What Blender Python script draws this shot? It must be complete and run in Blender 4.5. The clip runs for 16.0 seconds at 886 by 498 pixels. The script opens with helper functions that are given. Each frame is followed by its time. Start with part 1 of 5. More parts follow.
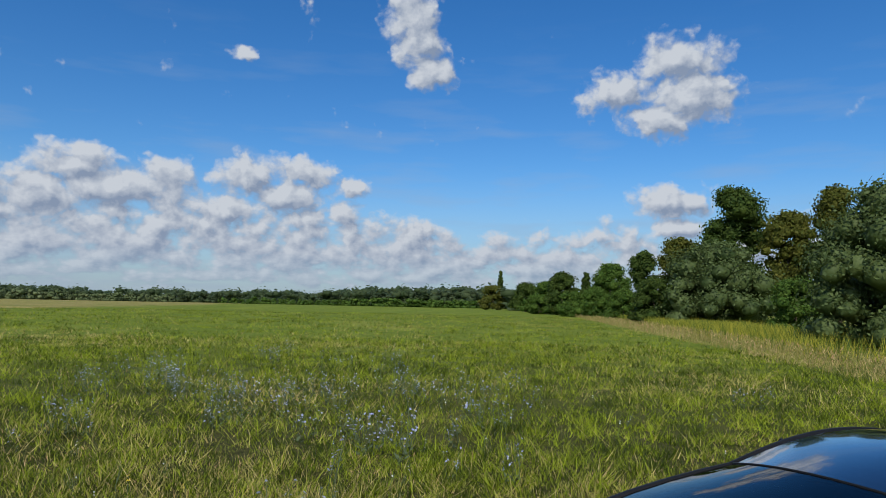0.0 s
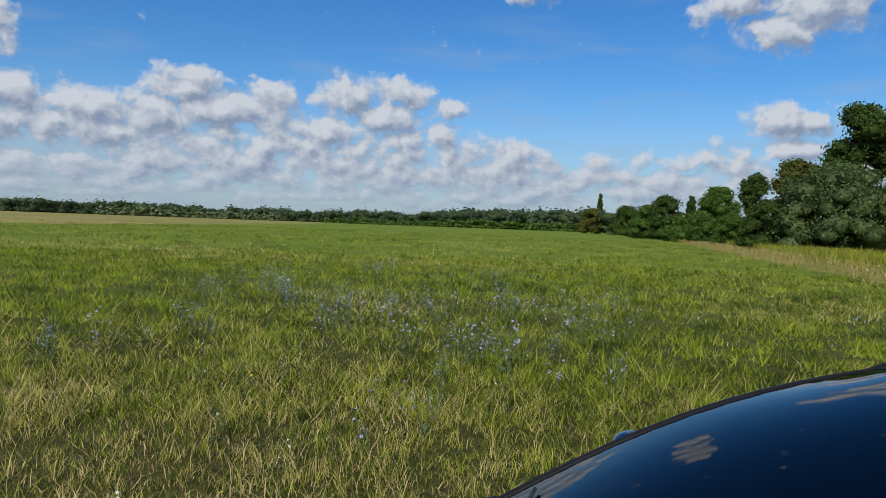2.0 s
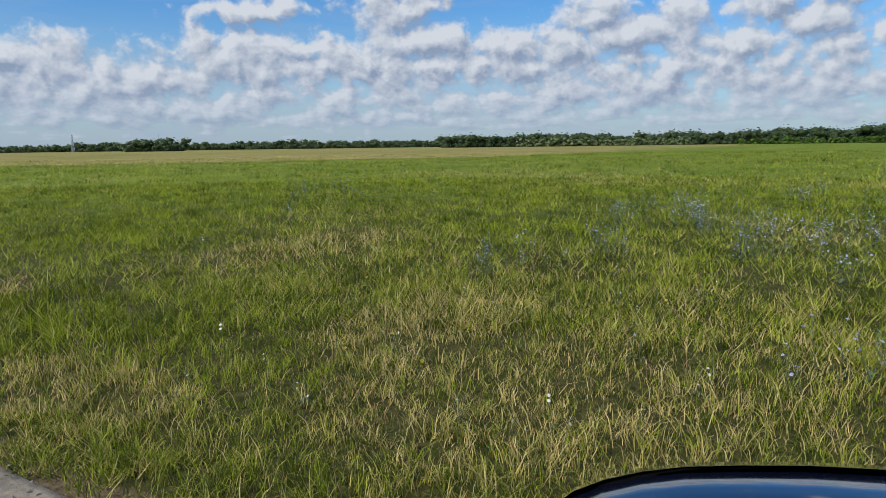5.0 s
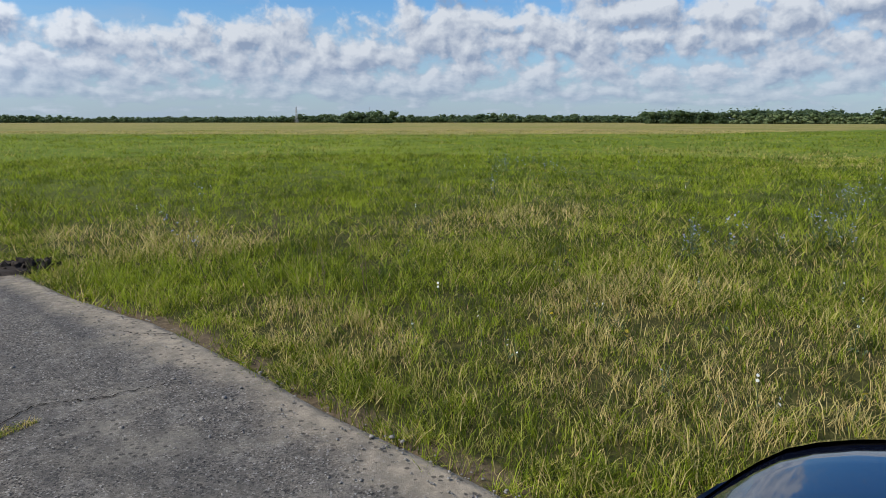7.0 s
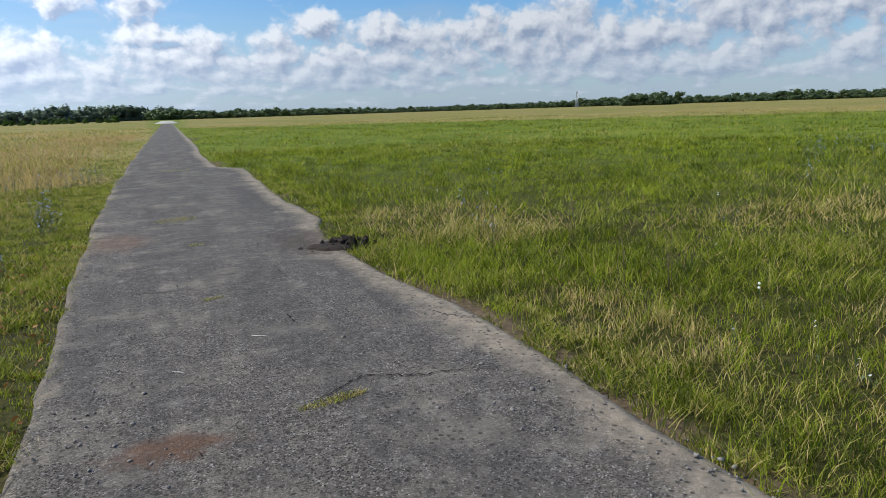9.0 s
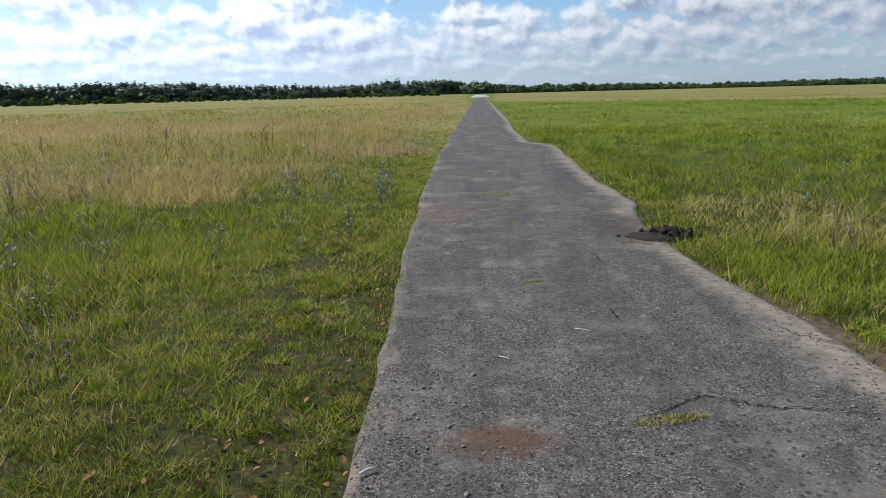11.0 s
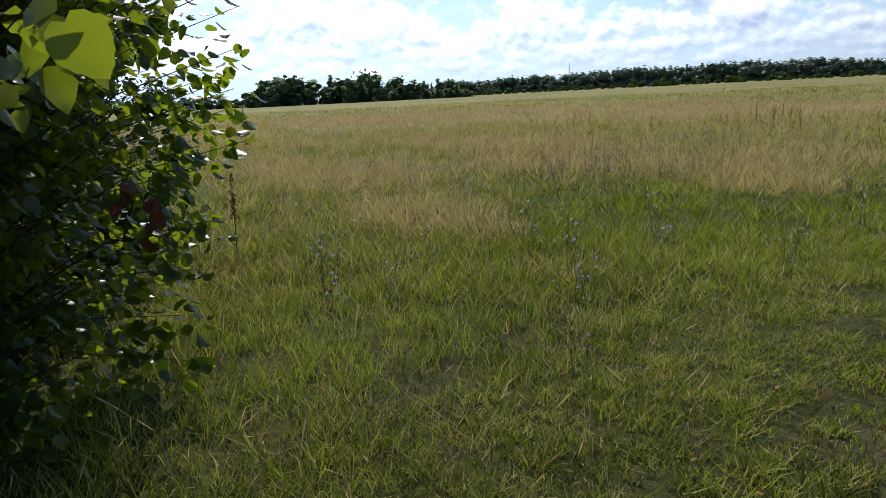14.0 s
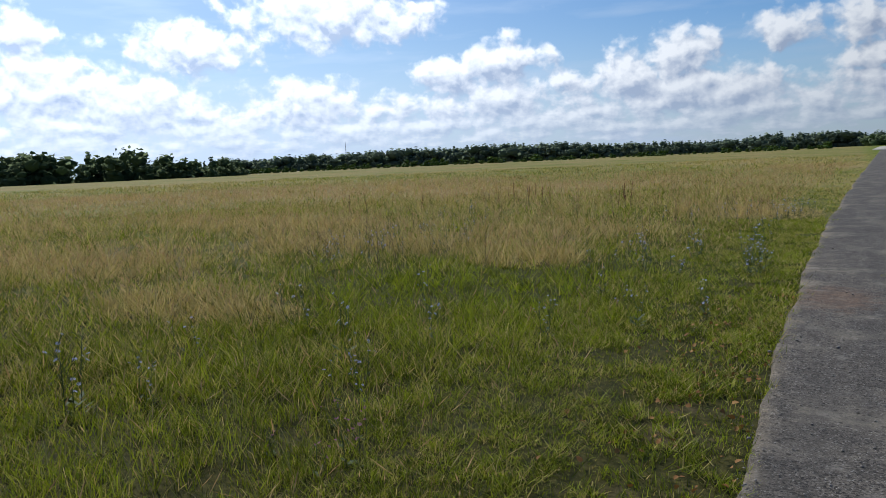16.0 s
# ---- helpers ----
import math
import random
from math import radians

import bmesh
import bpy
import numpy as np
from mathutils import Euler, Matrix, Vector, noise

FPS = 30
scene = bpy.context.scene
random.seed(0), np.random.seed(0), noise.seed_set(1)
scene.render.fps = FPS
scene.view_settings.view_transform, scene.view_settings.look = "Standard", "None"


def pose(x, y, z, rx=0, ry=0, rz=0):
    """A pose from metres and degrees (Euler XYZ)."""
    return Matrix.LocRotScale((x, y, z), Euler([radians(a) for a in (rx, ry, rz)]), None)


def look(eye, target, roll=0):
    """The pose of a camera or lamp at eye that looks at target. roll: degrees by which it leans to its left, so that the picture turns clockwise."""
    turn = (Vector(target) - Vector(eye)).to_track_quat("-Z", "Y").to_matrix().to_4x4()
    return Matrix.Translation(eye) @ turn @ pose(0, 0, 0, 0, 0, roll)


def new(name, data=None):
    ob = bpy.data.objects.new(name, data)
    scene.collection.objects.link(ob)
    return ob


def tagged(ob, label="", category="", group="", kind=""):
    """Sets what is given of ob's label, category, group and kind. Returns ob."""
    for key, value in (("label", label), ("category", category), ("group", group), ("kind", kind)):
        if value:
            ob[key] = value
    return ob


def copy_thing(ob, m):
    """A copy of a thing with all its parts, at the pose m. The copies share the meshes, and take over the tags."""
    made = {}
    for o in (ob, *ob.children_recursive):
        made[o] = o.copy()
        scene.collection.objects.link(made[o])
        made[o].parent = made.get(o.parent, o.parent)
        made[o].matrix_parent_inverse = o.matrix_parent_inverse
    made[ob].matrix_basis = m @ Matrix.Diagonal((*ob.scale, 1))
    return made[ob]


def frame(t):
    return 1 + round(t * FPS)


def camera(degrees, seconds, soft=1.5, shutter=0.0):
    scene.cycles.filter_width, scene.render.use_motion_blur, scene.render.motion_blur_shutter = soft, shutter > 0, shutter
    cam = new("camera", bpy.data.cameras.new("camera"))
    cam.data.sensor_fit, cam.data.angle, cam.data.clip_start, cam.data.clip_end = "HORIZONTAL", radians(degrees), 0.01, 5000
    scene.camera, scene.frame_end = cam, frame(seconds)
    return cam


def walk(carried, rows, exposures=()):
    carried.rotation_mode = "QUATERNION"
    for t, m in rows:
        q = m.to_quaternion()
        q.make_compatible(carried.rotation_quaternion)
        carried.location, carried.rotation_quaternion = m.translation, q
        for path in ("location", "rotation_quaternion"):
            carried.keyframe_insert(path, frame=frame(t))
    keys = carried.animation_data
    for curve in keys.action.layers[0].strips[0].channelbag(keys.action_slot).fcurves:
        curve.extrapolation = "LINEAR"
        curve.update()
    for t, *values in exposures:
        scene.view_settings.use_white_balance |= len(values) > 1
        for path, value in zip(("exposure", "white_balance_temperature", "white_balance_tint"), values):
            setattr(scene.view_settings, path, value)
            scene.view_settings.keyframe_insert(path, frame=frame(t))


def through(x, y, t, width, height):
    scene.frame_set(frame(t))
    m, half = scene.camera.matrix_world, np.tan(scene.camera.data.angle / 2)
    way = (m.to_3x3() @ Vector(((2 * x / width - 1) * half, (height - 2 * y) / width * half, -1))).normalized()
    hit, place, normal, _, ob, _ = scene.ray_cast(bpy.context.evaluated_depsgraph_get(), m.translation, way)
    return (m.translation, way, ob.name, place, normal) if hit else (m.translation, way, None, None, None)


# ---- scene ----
cam = camera(65.1, 16.0, 0.9)
PATH = [
    (0, pose(0.389, -0.712, 1.834, 94.63, -1.21, -100.40)),
    (0.5, pose(0.391, -0.689, 1.831, 93.37, -1.18, -99.41)),
    (1, pose(0.386, -0.663, 1.822, 92.79, -1.69, -98.05)),
    (1.5, pose(0.404, -0.675, 1.767, 90.63, -1.52, -95.56)),
    (2, pose(0.432, -0.636, 1.733, 87.98, -2.10, -92.43)),
    (2.5, pose(0.470, -0.578, 1.714, 87.14, -1.55, -86.81)),
    (3, pose(0.478, -0.536, 1.690, 86.27, -1.28, -79.19)),
    (3.5, pose(0.408, -0.593, 1.726, 83.85, 0.03, -74.03)),
    (4, pose(0.417, -0.584, 1.734, 82.36, 0.08, -70.99)),
    (4.5, pose(0.439, -0.576, 1.724, 83.39, 0.13, -66.77)),
    (5, pose(0.469, -0.550, 1.702, 81.53, 0.75, -59.88)),
    (7.3, pose(0.067, -0.637, 1.715, 79.37, -0.10, -40.62)),
    (7.5, pose(0.046, -0.609, 1.710, 79.15, -0.08, -38.22)),
    (8, pose(0.044, -0.496, 1.683, 79.16, -0.31, -33.60)),
    (8.5, pose(0.051, -0.385, 1.700, 79.16, 0.55, -26.82)),
    (8.7, pose(0.058, -0.339, 1.707, 79.17, 1.05, -24.42)),
    (10.8, pose(-0.185, -0.023, 1.775, 76.52, 2.32, -0.95)),
    (11, pose(-0.190, 0.075, 1.783, 77.36, 1.40, 2.99)),
    (11.5, pose(-0.202, 0.282, 1.753, 77.07, 1.07, 13.00)),
    (12, pose(-0.283, 0.433, 1.749, 76.81, 0.26, 20.25)),
    (12.5, pose(-0.388, 0.606, 1.753, 78.46, 2.68, 28.41)),
    (13, pose(-0.354, 0.784, 1.750, 79.22, 1.78, 37.07)),
    (13.5, pose(-0.298, 0.943, 1.725, 77.37, 0.84, 44.93)),
    (14, pose(-0.357, 1.075, 1.719, 77.49, 2.83, 50.20)),
    (14.5, pose(-0.374, 1.151, 1.732, 78.86, 1.31, 54.86)),
    (15, pose(-0.298, 1.195, 1.730, 80.09, 0.02, 54.39)),
    (15.5, pose(-0.338, 1.268, 1.740, 80.78, 1.42, 40.49)),
    (16, pose(-0.323, 1.214, 1.770, 82.96, 2.53, 32.28)),
]
EXPOSURES = [(0.0, 0.0), (3.0, 0.05), (5.0, 0.15), (8.7, 0.2), (11.0, 0.2), (12.5, 0.05), (14.5, -0.06), (16.0, -0.3)]
walk(cam, PATH, EXPOSURES)

# ---- light ----
SUN_AZ, SUN_EL = 66.0, 43.0      # degrees to the left of the track's direction, and above the horizon


def heading(az, el=0.0):
    a, e = radians(az), radians(el)
    return Vector((-math.sin(a) * math.cos(e), math.cos(a) * math.cos(e), math.sin(e)))


SUN_DIR = heading(SUN_AZ, SUN_EL)
sun_data = bpy.data.lights.new("sun", "SUN")
sun_data.energy, sun_data.angle, sun_data.color = 4.2, radians(0.6), (1.0, 0.95, 0.86)
sun = new("sun", sun_data)
sun.matrix_world = look((0, 0, 60), Vector((0, 0, 60)) - SUN_DIR)


class Nodes:
    """Short hand for a node tree."""

    def __init__(self, tree):
        self.tree = tree
        tree.nodes.clear()

    def node(self, kind, **props):
        n = self.tree.nodes.new(kind)
        for key, value in props.items():
            if key == "blend_type":
                n.blend_type = value
            elif key == "data_type":
                n.data_type = value
            elif key == "operation":
                n.operation = value
            elif key == "attribute_name":
                n.attribute_name = value
            elif key == "feature":
                n.feature = value
            elif key == "use_clamp":
                n.use_clamp = value
        return n

    def put(self, socket, value):
        if isinstance(value, bpy.types.NodeSocket):
            self.tree.links.new(value, socket)
        elif value is not None:
            socket.default_value = value

    def math(self, op, a, b=None, c=None, clamp=False):
        n = self.node("ShaderNodeMath", operation=op, use_clamp=clamp)
        for s, v in zip(n.inputs, (a, b, c)):
            self.put(s, v)
        return n.outputs[0]

    def vec(self, op, a, b=None):
        n = self.node("ShaderNodeVectorMath", operation=op)
        self.put(n.inputs[0], a)
        if op == "SCALE":
            self.put(n.inputs["Scale"], b)
        else:
            self.put(n.inputs[1], b)
        return n.outputs["Value"] if op in ("LENGTH", "DOT_PRODUCT", "DISTANCE") else n.outputs[0]

    def noise(self, vector, scale, detail=3.0, rough=0.5, distort=0.0, out=0):
        n = self.node("ShaderNodeTexNoise")
        self.put(n.inputs["Vector"], vector)
        self.put(n.inputs["Scale"], scale)
        self.put(n.inputs["Detail"], detail)
        self.put(n.inputs["Roughness"], rough)
        self.put(n.inputs["Distortion"], distort)
        return n.outputs[out]

    def mapr(self, value, a, b, c=0.0, d=1.0, smooth=False):
        n = self.node("ShaderNodeMapRange")
        n.interpolation_type = "SMOOTHSTEP" if smooth else "LINEAR"
        for s, v in zip(n.inputs, (value, a, b, c, d)):
            self.put(s, v)
        return n.outputs[0]

    def mix(self, fac, a, b, blend="MIX"):
        n = self.node("ShaderNodeMix", data_type="RGBA", blend_type=blend)
        self.put(n.inputs[0], fac)
        self.put(n.inputs[6], a if isinstance(a, bpy.types.NodeSocket) else (*a[:3], 1))
        self.put(n.inputs[7], b if isinstance(b, bpy.types.NodeSocket) else (*b[:3], 1))
        return n.outputs[2]

    def comb(self, x, y, z=0.0):
        n = self.node("ShaderNodeCombineXYZ")
        for s, v in zip(n.inputs, (x, y, z)):
            self.put(s, v)
        return n.outputs[0]

    def sep(self, v):
        n = self.node("ShaderNodeSeparateXYZ")
        self.put(n.inputs[0], v)
        return n.outputs


# single clouds: azimuth, elevation, half width, half height (degrees)
CLOUDS_HIGH = [(-97.0, 23.2, 2.2, 1.9), (-98.1, 21.2, 1.9, 1.7), (-99.1, 19.0, 1.9, 1.4), (-119.0, 19.1, 3.1, 1.7), (-114.8, 17.1, 2.7, 1.4),
               (-120.0, 16.5, 3.4, 1.9), (-118.3, 14.9, 3.0, 1.2), (-83.6, 19.2, 1.0, 0.5), (-118.5, 8.4, 2.6, 1.1), (-89.0, 10.7, 1.8, 1.1),
               (-92.5, 9.5, 1.4, 0.7), (-118.9, 6.4, 1.7, 0.8), (-112.6, 5.7, 2.7, 0.7)]
CLOUDS_EAST = [(-71.9, 9.7, 2.6, 1.6), (-69.5, 7.6, 3.1, 1.6), (-78.5, 9.3, 2.0, 1.5), (-75.1, 8.4, 4.2, 1.3), (-84.4, 10.0, 2.3, 1.8),
               (-87.1, 8.6, 2.2, 1.4), (-82.8, 7.0, 3.6, 1.1), (-56.2, 10.6, 3.4, 2.1),
               (-58.8, 13.0, 1.6, 1.4), (-58.3, 8.1, 4.3, 1.6), (-65.3, 7.5, 3.2, 1.8), (-45.1, 10.3, 3.9, 0.8), (-48.6, 7.7, 3.1, 1.0)]
CLOUDS_NORTH = [(-11.4, 7.0, 2.3, 1.2), (-17.7, 6.0, 3.9, 1.2), (-8.5, 4.4, 2.0, 0.9), (-3.4, 5.4, 2.0, 1.1), (-25.8, 5.0, 1.6, 0.9),
                (-30.7, 6.4, 3.1, 1.7), (-43.2, 6.8, 3.5, 2.1), (-37.4, 5.3, 2.7, 1.1), (14.0, 5.0, 6.2, 1.6), (0.0, 6.0, 3.8, 0.8), (-12.3, 4.0, 2.2, 1.1)]
CLOUDS_WEST = [(40.5, 11.7, 7.0, 2.0), (51.3, 9.2, 4.0, 1.8), (62.4, 10.1, 1.7, 1.7), (61.0, 6.3, 4.6, 2.3), (56.0, 5.1, 5.4, 2.2),
               (43.1, 4.9, 4.0, 1.7), (27.1, 7.8, 3.4, 1.6), (31.3, 6.7, 2.7, 1.5), (26.8, 5.1, 3.6, 1.6), (17.5, 5.9, 2.0, 2.1),
               (13.3, 7.2, 2.4, 2.3), (10.1, 4.3, 3.9, 1.6), (6.4, 8.7, 2.2, 1.2), (1.5, 8.4, 2.0, 1.5), (74.0, 9.0, 6.0, 3.0)]


def cloud_mass(g, az, el):
    """How deep into cloud a direction looks: above 0 inside, below 0 in clear air."""
    uv = g.comb(az, g.math("MULTIPLY", el, 1.15))
    drift_x, drift_y, _ = g.sep(g.vec("SUBTRACT", g.noise(uv, 0.42, 3.0, 0.55, out=1), (0.5, 0.5, 0.5)))
    az_w = g.math("MULTIPLY_ADD", drift_x, 3.2, az)
    el_w = g.math("MULTIPLY_ADD", drift_y, 1.9, el)
    field = None
    for a, e, rx, ry in CLOUDS_HIGH + CLOUDS_EAST + CLOUDS_NORTH + CLOUDS_WEST:
        u = g.math("MULTIPLY", g.math("SUBTRACT", az_w, a), 0.88 / rx)
        v = g.math("MULTIPLY", g.math("SUBTRACT", el_w, e), 0.88 / ry)
        d = g.math("SUBTRACT", 1.0, g.vec("LENGTH", g.comb(u, v)))
        field = d if field is None else g.math("SMOOTH_MAX", field, d, 0.2)
    # rows of small flat-based cumulus, closer together towards the horizon
    row = g.math("LOGARITHM", g.math("MAXIMUM", g.math("ADD", el, 1.0), 0.2), math.e)
    rows = g.noise(g.comb(g.math("MULTIPLY", az, 0.30), g.math("MULTIPLY", row, 2.7), 4.0), 1.0, 4.0, 0.5)
    east = g.math("MULTIPLY_ADD", g.mapr(az, -88.0, -104.0, smooth=True), -1.1, g.mapr(az, -8.0, -40.0, smooth=True))
    bank = g.math("MULTIPLY", g.mapr(el, 0.2, 2.2), g.mapr(g.math("MULTIPLY_ADD", east, -2.2, el), 8.0, 4.5))
    rest = g.math("ADD", g.mapr(az, 80.0, 95.0), g.mapr(az, -132.0, -146.0), clamp=True)
    bank = g.math("MAXIMUM", bank, g.math("MULTIPLY", rest, g.mapr(el, 45.0, 20.0)))
    low = g.math("MULTIPLY_ADD", bank, 1.15, g.math("MULTIPLY_ADD", rows, 2.6, -2.08))
    field = g.math("SMOOTH_MAX", g.math("MAXIMUM", field, -1.7), low, 0.15)
    heads = g.node("ShaderNodeTexVoronoi")
    heads.feature = "SMOOTH_F1"
    g.put(heads.inputs["Vector"], g.comb(az_w, el_w))
    g.put(heads.inputs["Scale"], 0.62)
    g.put(heads.inputs["Detail"], 2.0)
    g.put(heads.inputs["Roughness"], 0.55)
    g.put(heads.inputs["Smoothness"], 0.45)
    fine = g.noise(uv, 0.50, 6.0, 0.54)
    lumps_ = g.math("MULTIPLY", g.math("SUBTRACT", 0.62, heads.outputs["Distance"]), g.mapr(el, 1.0, 6.0, 0.35, 0.6))
    return g.math("ADD", g.math("MULTIPLY_ADD", g.math("SUBTRACT", fine, 0.5), 1.5, lumps_), g.math("MULTIPLY_ADD", field, 1.0, 0.30))


def sky():
    world = bpy.data.worlds.new("sky")
    scene.world = world
    world.use_nodes = True
    g = Nodes(world.node_tree)
    nishita = g.node("ShaderNodeTexSky")
    nishita.sky_type, nishita.sun_disc = "NISHITA", False
    nishita.sun_elevation, nishita.sun_rotation = radians(SUN_EL), radians(-SUN_AZ)
    nishita.air_density, nishita.dust_density, nishita.ozone_density = 1.0, 0.6, 2.0
    way = g.vec("NORMALIZE", g.node("ShaderNodeTexCoord").outputs["Generated"])
    x, y, z = g.sep(way)
    az = g.math("DEGREES", g.math("ARCTAN2", g.math("MULTIPLY", x, -1.0), y))
    el = g.math("DEGREES", g.math("ARCSINE", z))
    mass = cloud_mass(g, az, el)
    lit_az = g.math("ADD", az, g.mapr(az, 10.0, 120.0, 0.45, -0.45))
    above = cloud_mass(g, lit_az, g.math("ADD", el, g.mapr(el, 0.0, 8.0, 0.30, 0.75)))
    cover = g.mapr(mass, -0.14, 0.52, smooth=True)
    cover = g.math("MULTIPLY", cover, g.mapr(el, -0.5, 4.0, 0.45, 1.0))
    relief = g.math("MULTIPLY_ADD", g.math("SUBTRACT", mass, above), g.mapr(el, 1.0, 8.0, 1.0, 1.15), 0.53)
    shade = g.math("MULTIPLY_ADD", g.mapr(mass, 0.5, 1.5), -0.22, relief, clamp=True)
    toward = g.math("MAXIMUM", g.vec("DOT_PRODUCT", way, tuple(SUN_DIR)), 0.0)
    glare = g.math("MULTIPLY_ADD", g.math("POWER", toward, 2.0), 2.05, 0.76)
    cloud = g.mix(shade, (0.33, 0.42, 0.59), (0.80, 0.86, 0.95))
    cloud = g.vec("SCALE", cloud, g.math("MULTIPLY", glare, 0.94))
    hue = g.node("ShaderNodeHueSaturation")
    g.put(hue.inputs["Color"], nishita.outputs[0])
    g.put(hue.inputs["Saturation"], 1.35)
    blue = g.vec("MULTIPLY", hue.outputs[0], (0.075, 0.099, 0.121))
    # thin haze near the horizon and wisps
    haze = g.math("MULTIPLY", g.mapr(el, 12.0, -1.0, smooth=True), 0.75)
    wisp = g.math("MULTIPLY", g.mapr(g.noise(g.vec("MULTIPLY", way, (2.0, 2.0, 12.0)), 3.0, 4.0), 0.52, 0.75), 0.25)
    haze = g.math("ADD", haze, g.math("MULTIPLY", wisp, g.mapr(el, 24.0, 14.0)))
    haze = g.math("ADD", haze, g.math("MULTIPLY", g.math("POWER", toward, 2.0), 0.55), clamp=True)
    milky = g.vec("SCALE", (0.42, 0.53, 0.70), glare)
    colour = g.mix(haze, blue, milky)
    colour = g.mix(cover, colour, g.mix(g.mapr(el, 6.0, 0.0, 0.0, 0.45), cloud, milky))
    back = g.node("ShaderNodeBackground")
    g.put(back.inputs[0], colour)
    out = g.node("ShaderNodeOutputWorld")
    world.node_tree.links.new(back.outputs[0], out.inputs[0])


sky()


# ---- materials ----
def material(name):
    m = bpy.data.materials.new(name)
    m.use_nodes = True
    return m, Nodes(m.node_tree)


def finish(g, shader):
    out = g.node("ShaderNodeOutputMaterial")
    g.tree.links.new(shader, out.inputs[0])


def principled(g, colour, rough=0.6, metal=0.0, bump=None, strength=0.3, distance=0.01, spec=0.5, coat=0.0):
    p = g.node("ShaderNodeBsdfPrincipled")
    g.put(p.inputs["Base Color"], colour if isinstance(colour, bpy.types.NodeSocket) else (*colour, 1))
    g.put(p.inputs["Roughness"], rough)
    g.put(p.inputs["Metallic"], metal)
    g.put(p.inputs["Specular IOR Level"], spec)
    if coat:
        g.put(p.inputs["Coat Weight"], coat)
        g.put(p.inputs["Coat Roughness"], 0.03)
    if bump is not None:
        b = g.node("ShaderNodeBump")
        g.put(b.inputs["Strength"], strength)
        g.put(b.inputs["Distance"], distance)
        g.put(b.inputs["Height"], bump)
        g.tree.links.new(b.outputs[0], p.inputs["Normal"])
    return p.outputs[0]


def thin(g, colour, through, amount=0.4, rough=0.5, spec=0.3):
    """A leaf: it shines a little, and lets light through."""
    p = principled(g, colour, rough, spec=spec)
    t = g.node("ShaderNodeBsdfTranslucent")
    g.put(t.inputs[0], through)
    m = g.node("ShaderNodeMixShader")
    g.put(m.inputs[0], amount)
    g.tree.links.new(p, m.inputs[1])
    g.tree.links.new(t.outputs[0], m.inputs[2])
    return m.outputs[0]


def attribute(g, name):
    return g.node("ShaderNodeAttribute", attribute_name=name).outputs["Fac"]


def place(g):
    return g.node("ShaderNodeTexCoord").outputs["Object"]


def plain(name, colour, rough=0.6, metal=0.0, scale=8.0, vary=0.25, coat=0.0, spec=0.5, bump=0.15):
    m, g = material(name)
    n = g.noise(place(g), scale, 5.0, 0.6)
    fine = g.noise(place(g), scale * 9.0, 3.0, 0.6)
    f = g.math("ADD", g.math("MULTIPLY", n, 0.65), g.math("MULTIPLY", fine, 0.35))
    lo = tuple(c * (1 - vary) for c in colour)
    hi = tuple(min(1.0, c * (1 + vary)) for c in colour)
    col = g.mix(g.mapr(f, 0.35, 0.65), lo, hi)
    finish(g, principled(g, col, rough, metal, fine if bump else None, bump, 0.004, spec, coat))
    return m


def grass_material(name, fresh_a, fresh_b, straw_a, straw_b, amount=0.38):
    m, g = material(name)
    dry, rnd = attribute(g, "dry"), attribute(g, "rnd")
    patch = g.noise(place(g), 0.5, 6.0, 0.65)
    green = g.mix(g.mapr(g.math("ADD", rnd, g.math("MULTIPLY_ADD", patch, 1.4, -0.70)), 0.22, 0.80), fresh_a, fresh_b)
    straw = g.mix(g.math("FRACT", g.math("MULTIPLY", rnd, 7.3)), straw_a, straw_b)
    f = g.math("MULTIPLY_ADD", g.math("FRACT", g.math("MULTIPLY", rnd, 13.7)), 1.0, g.math("SUBTRACT", dry, 0.5))
    col = g.mix(g.mapr(f, 0.42, 0.62), green, straw)
    glow = g.mix(g.mapr(f, 0.42, 0.62), g.mix(0.45, green, (0.40, 0.46, 0.03)), straw)
    finish(g, thin(g, col, glow, amount, 0.6, 0.15))
    return m


GRASS = grass_material("grass_blades", (0.016, 0.034, 0.003), (0.285, 0.350, 0.020), (0.66, 0.53, 0.23), (0.40, 0.30, 0.09), 0.36)
STALK = grass_material("dry_stalks", (0.20, 0.19, 0.05), (0.28, 0.24, 0.09), (0.64, 0.44, 0.22), (0.40, 0.23, 0.11), 0.3)


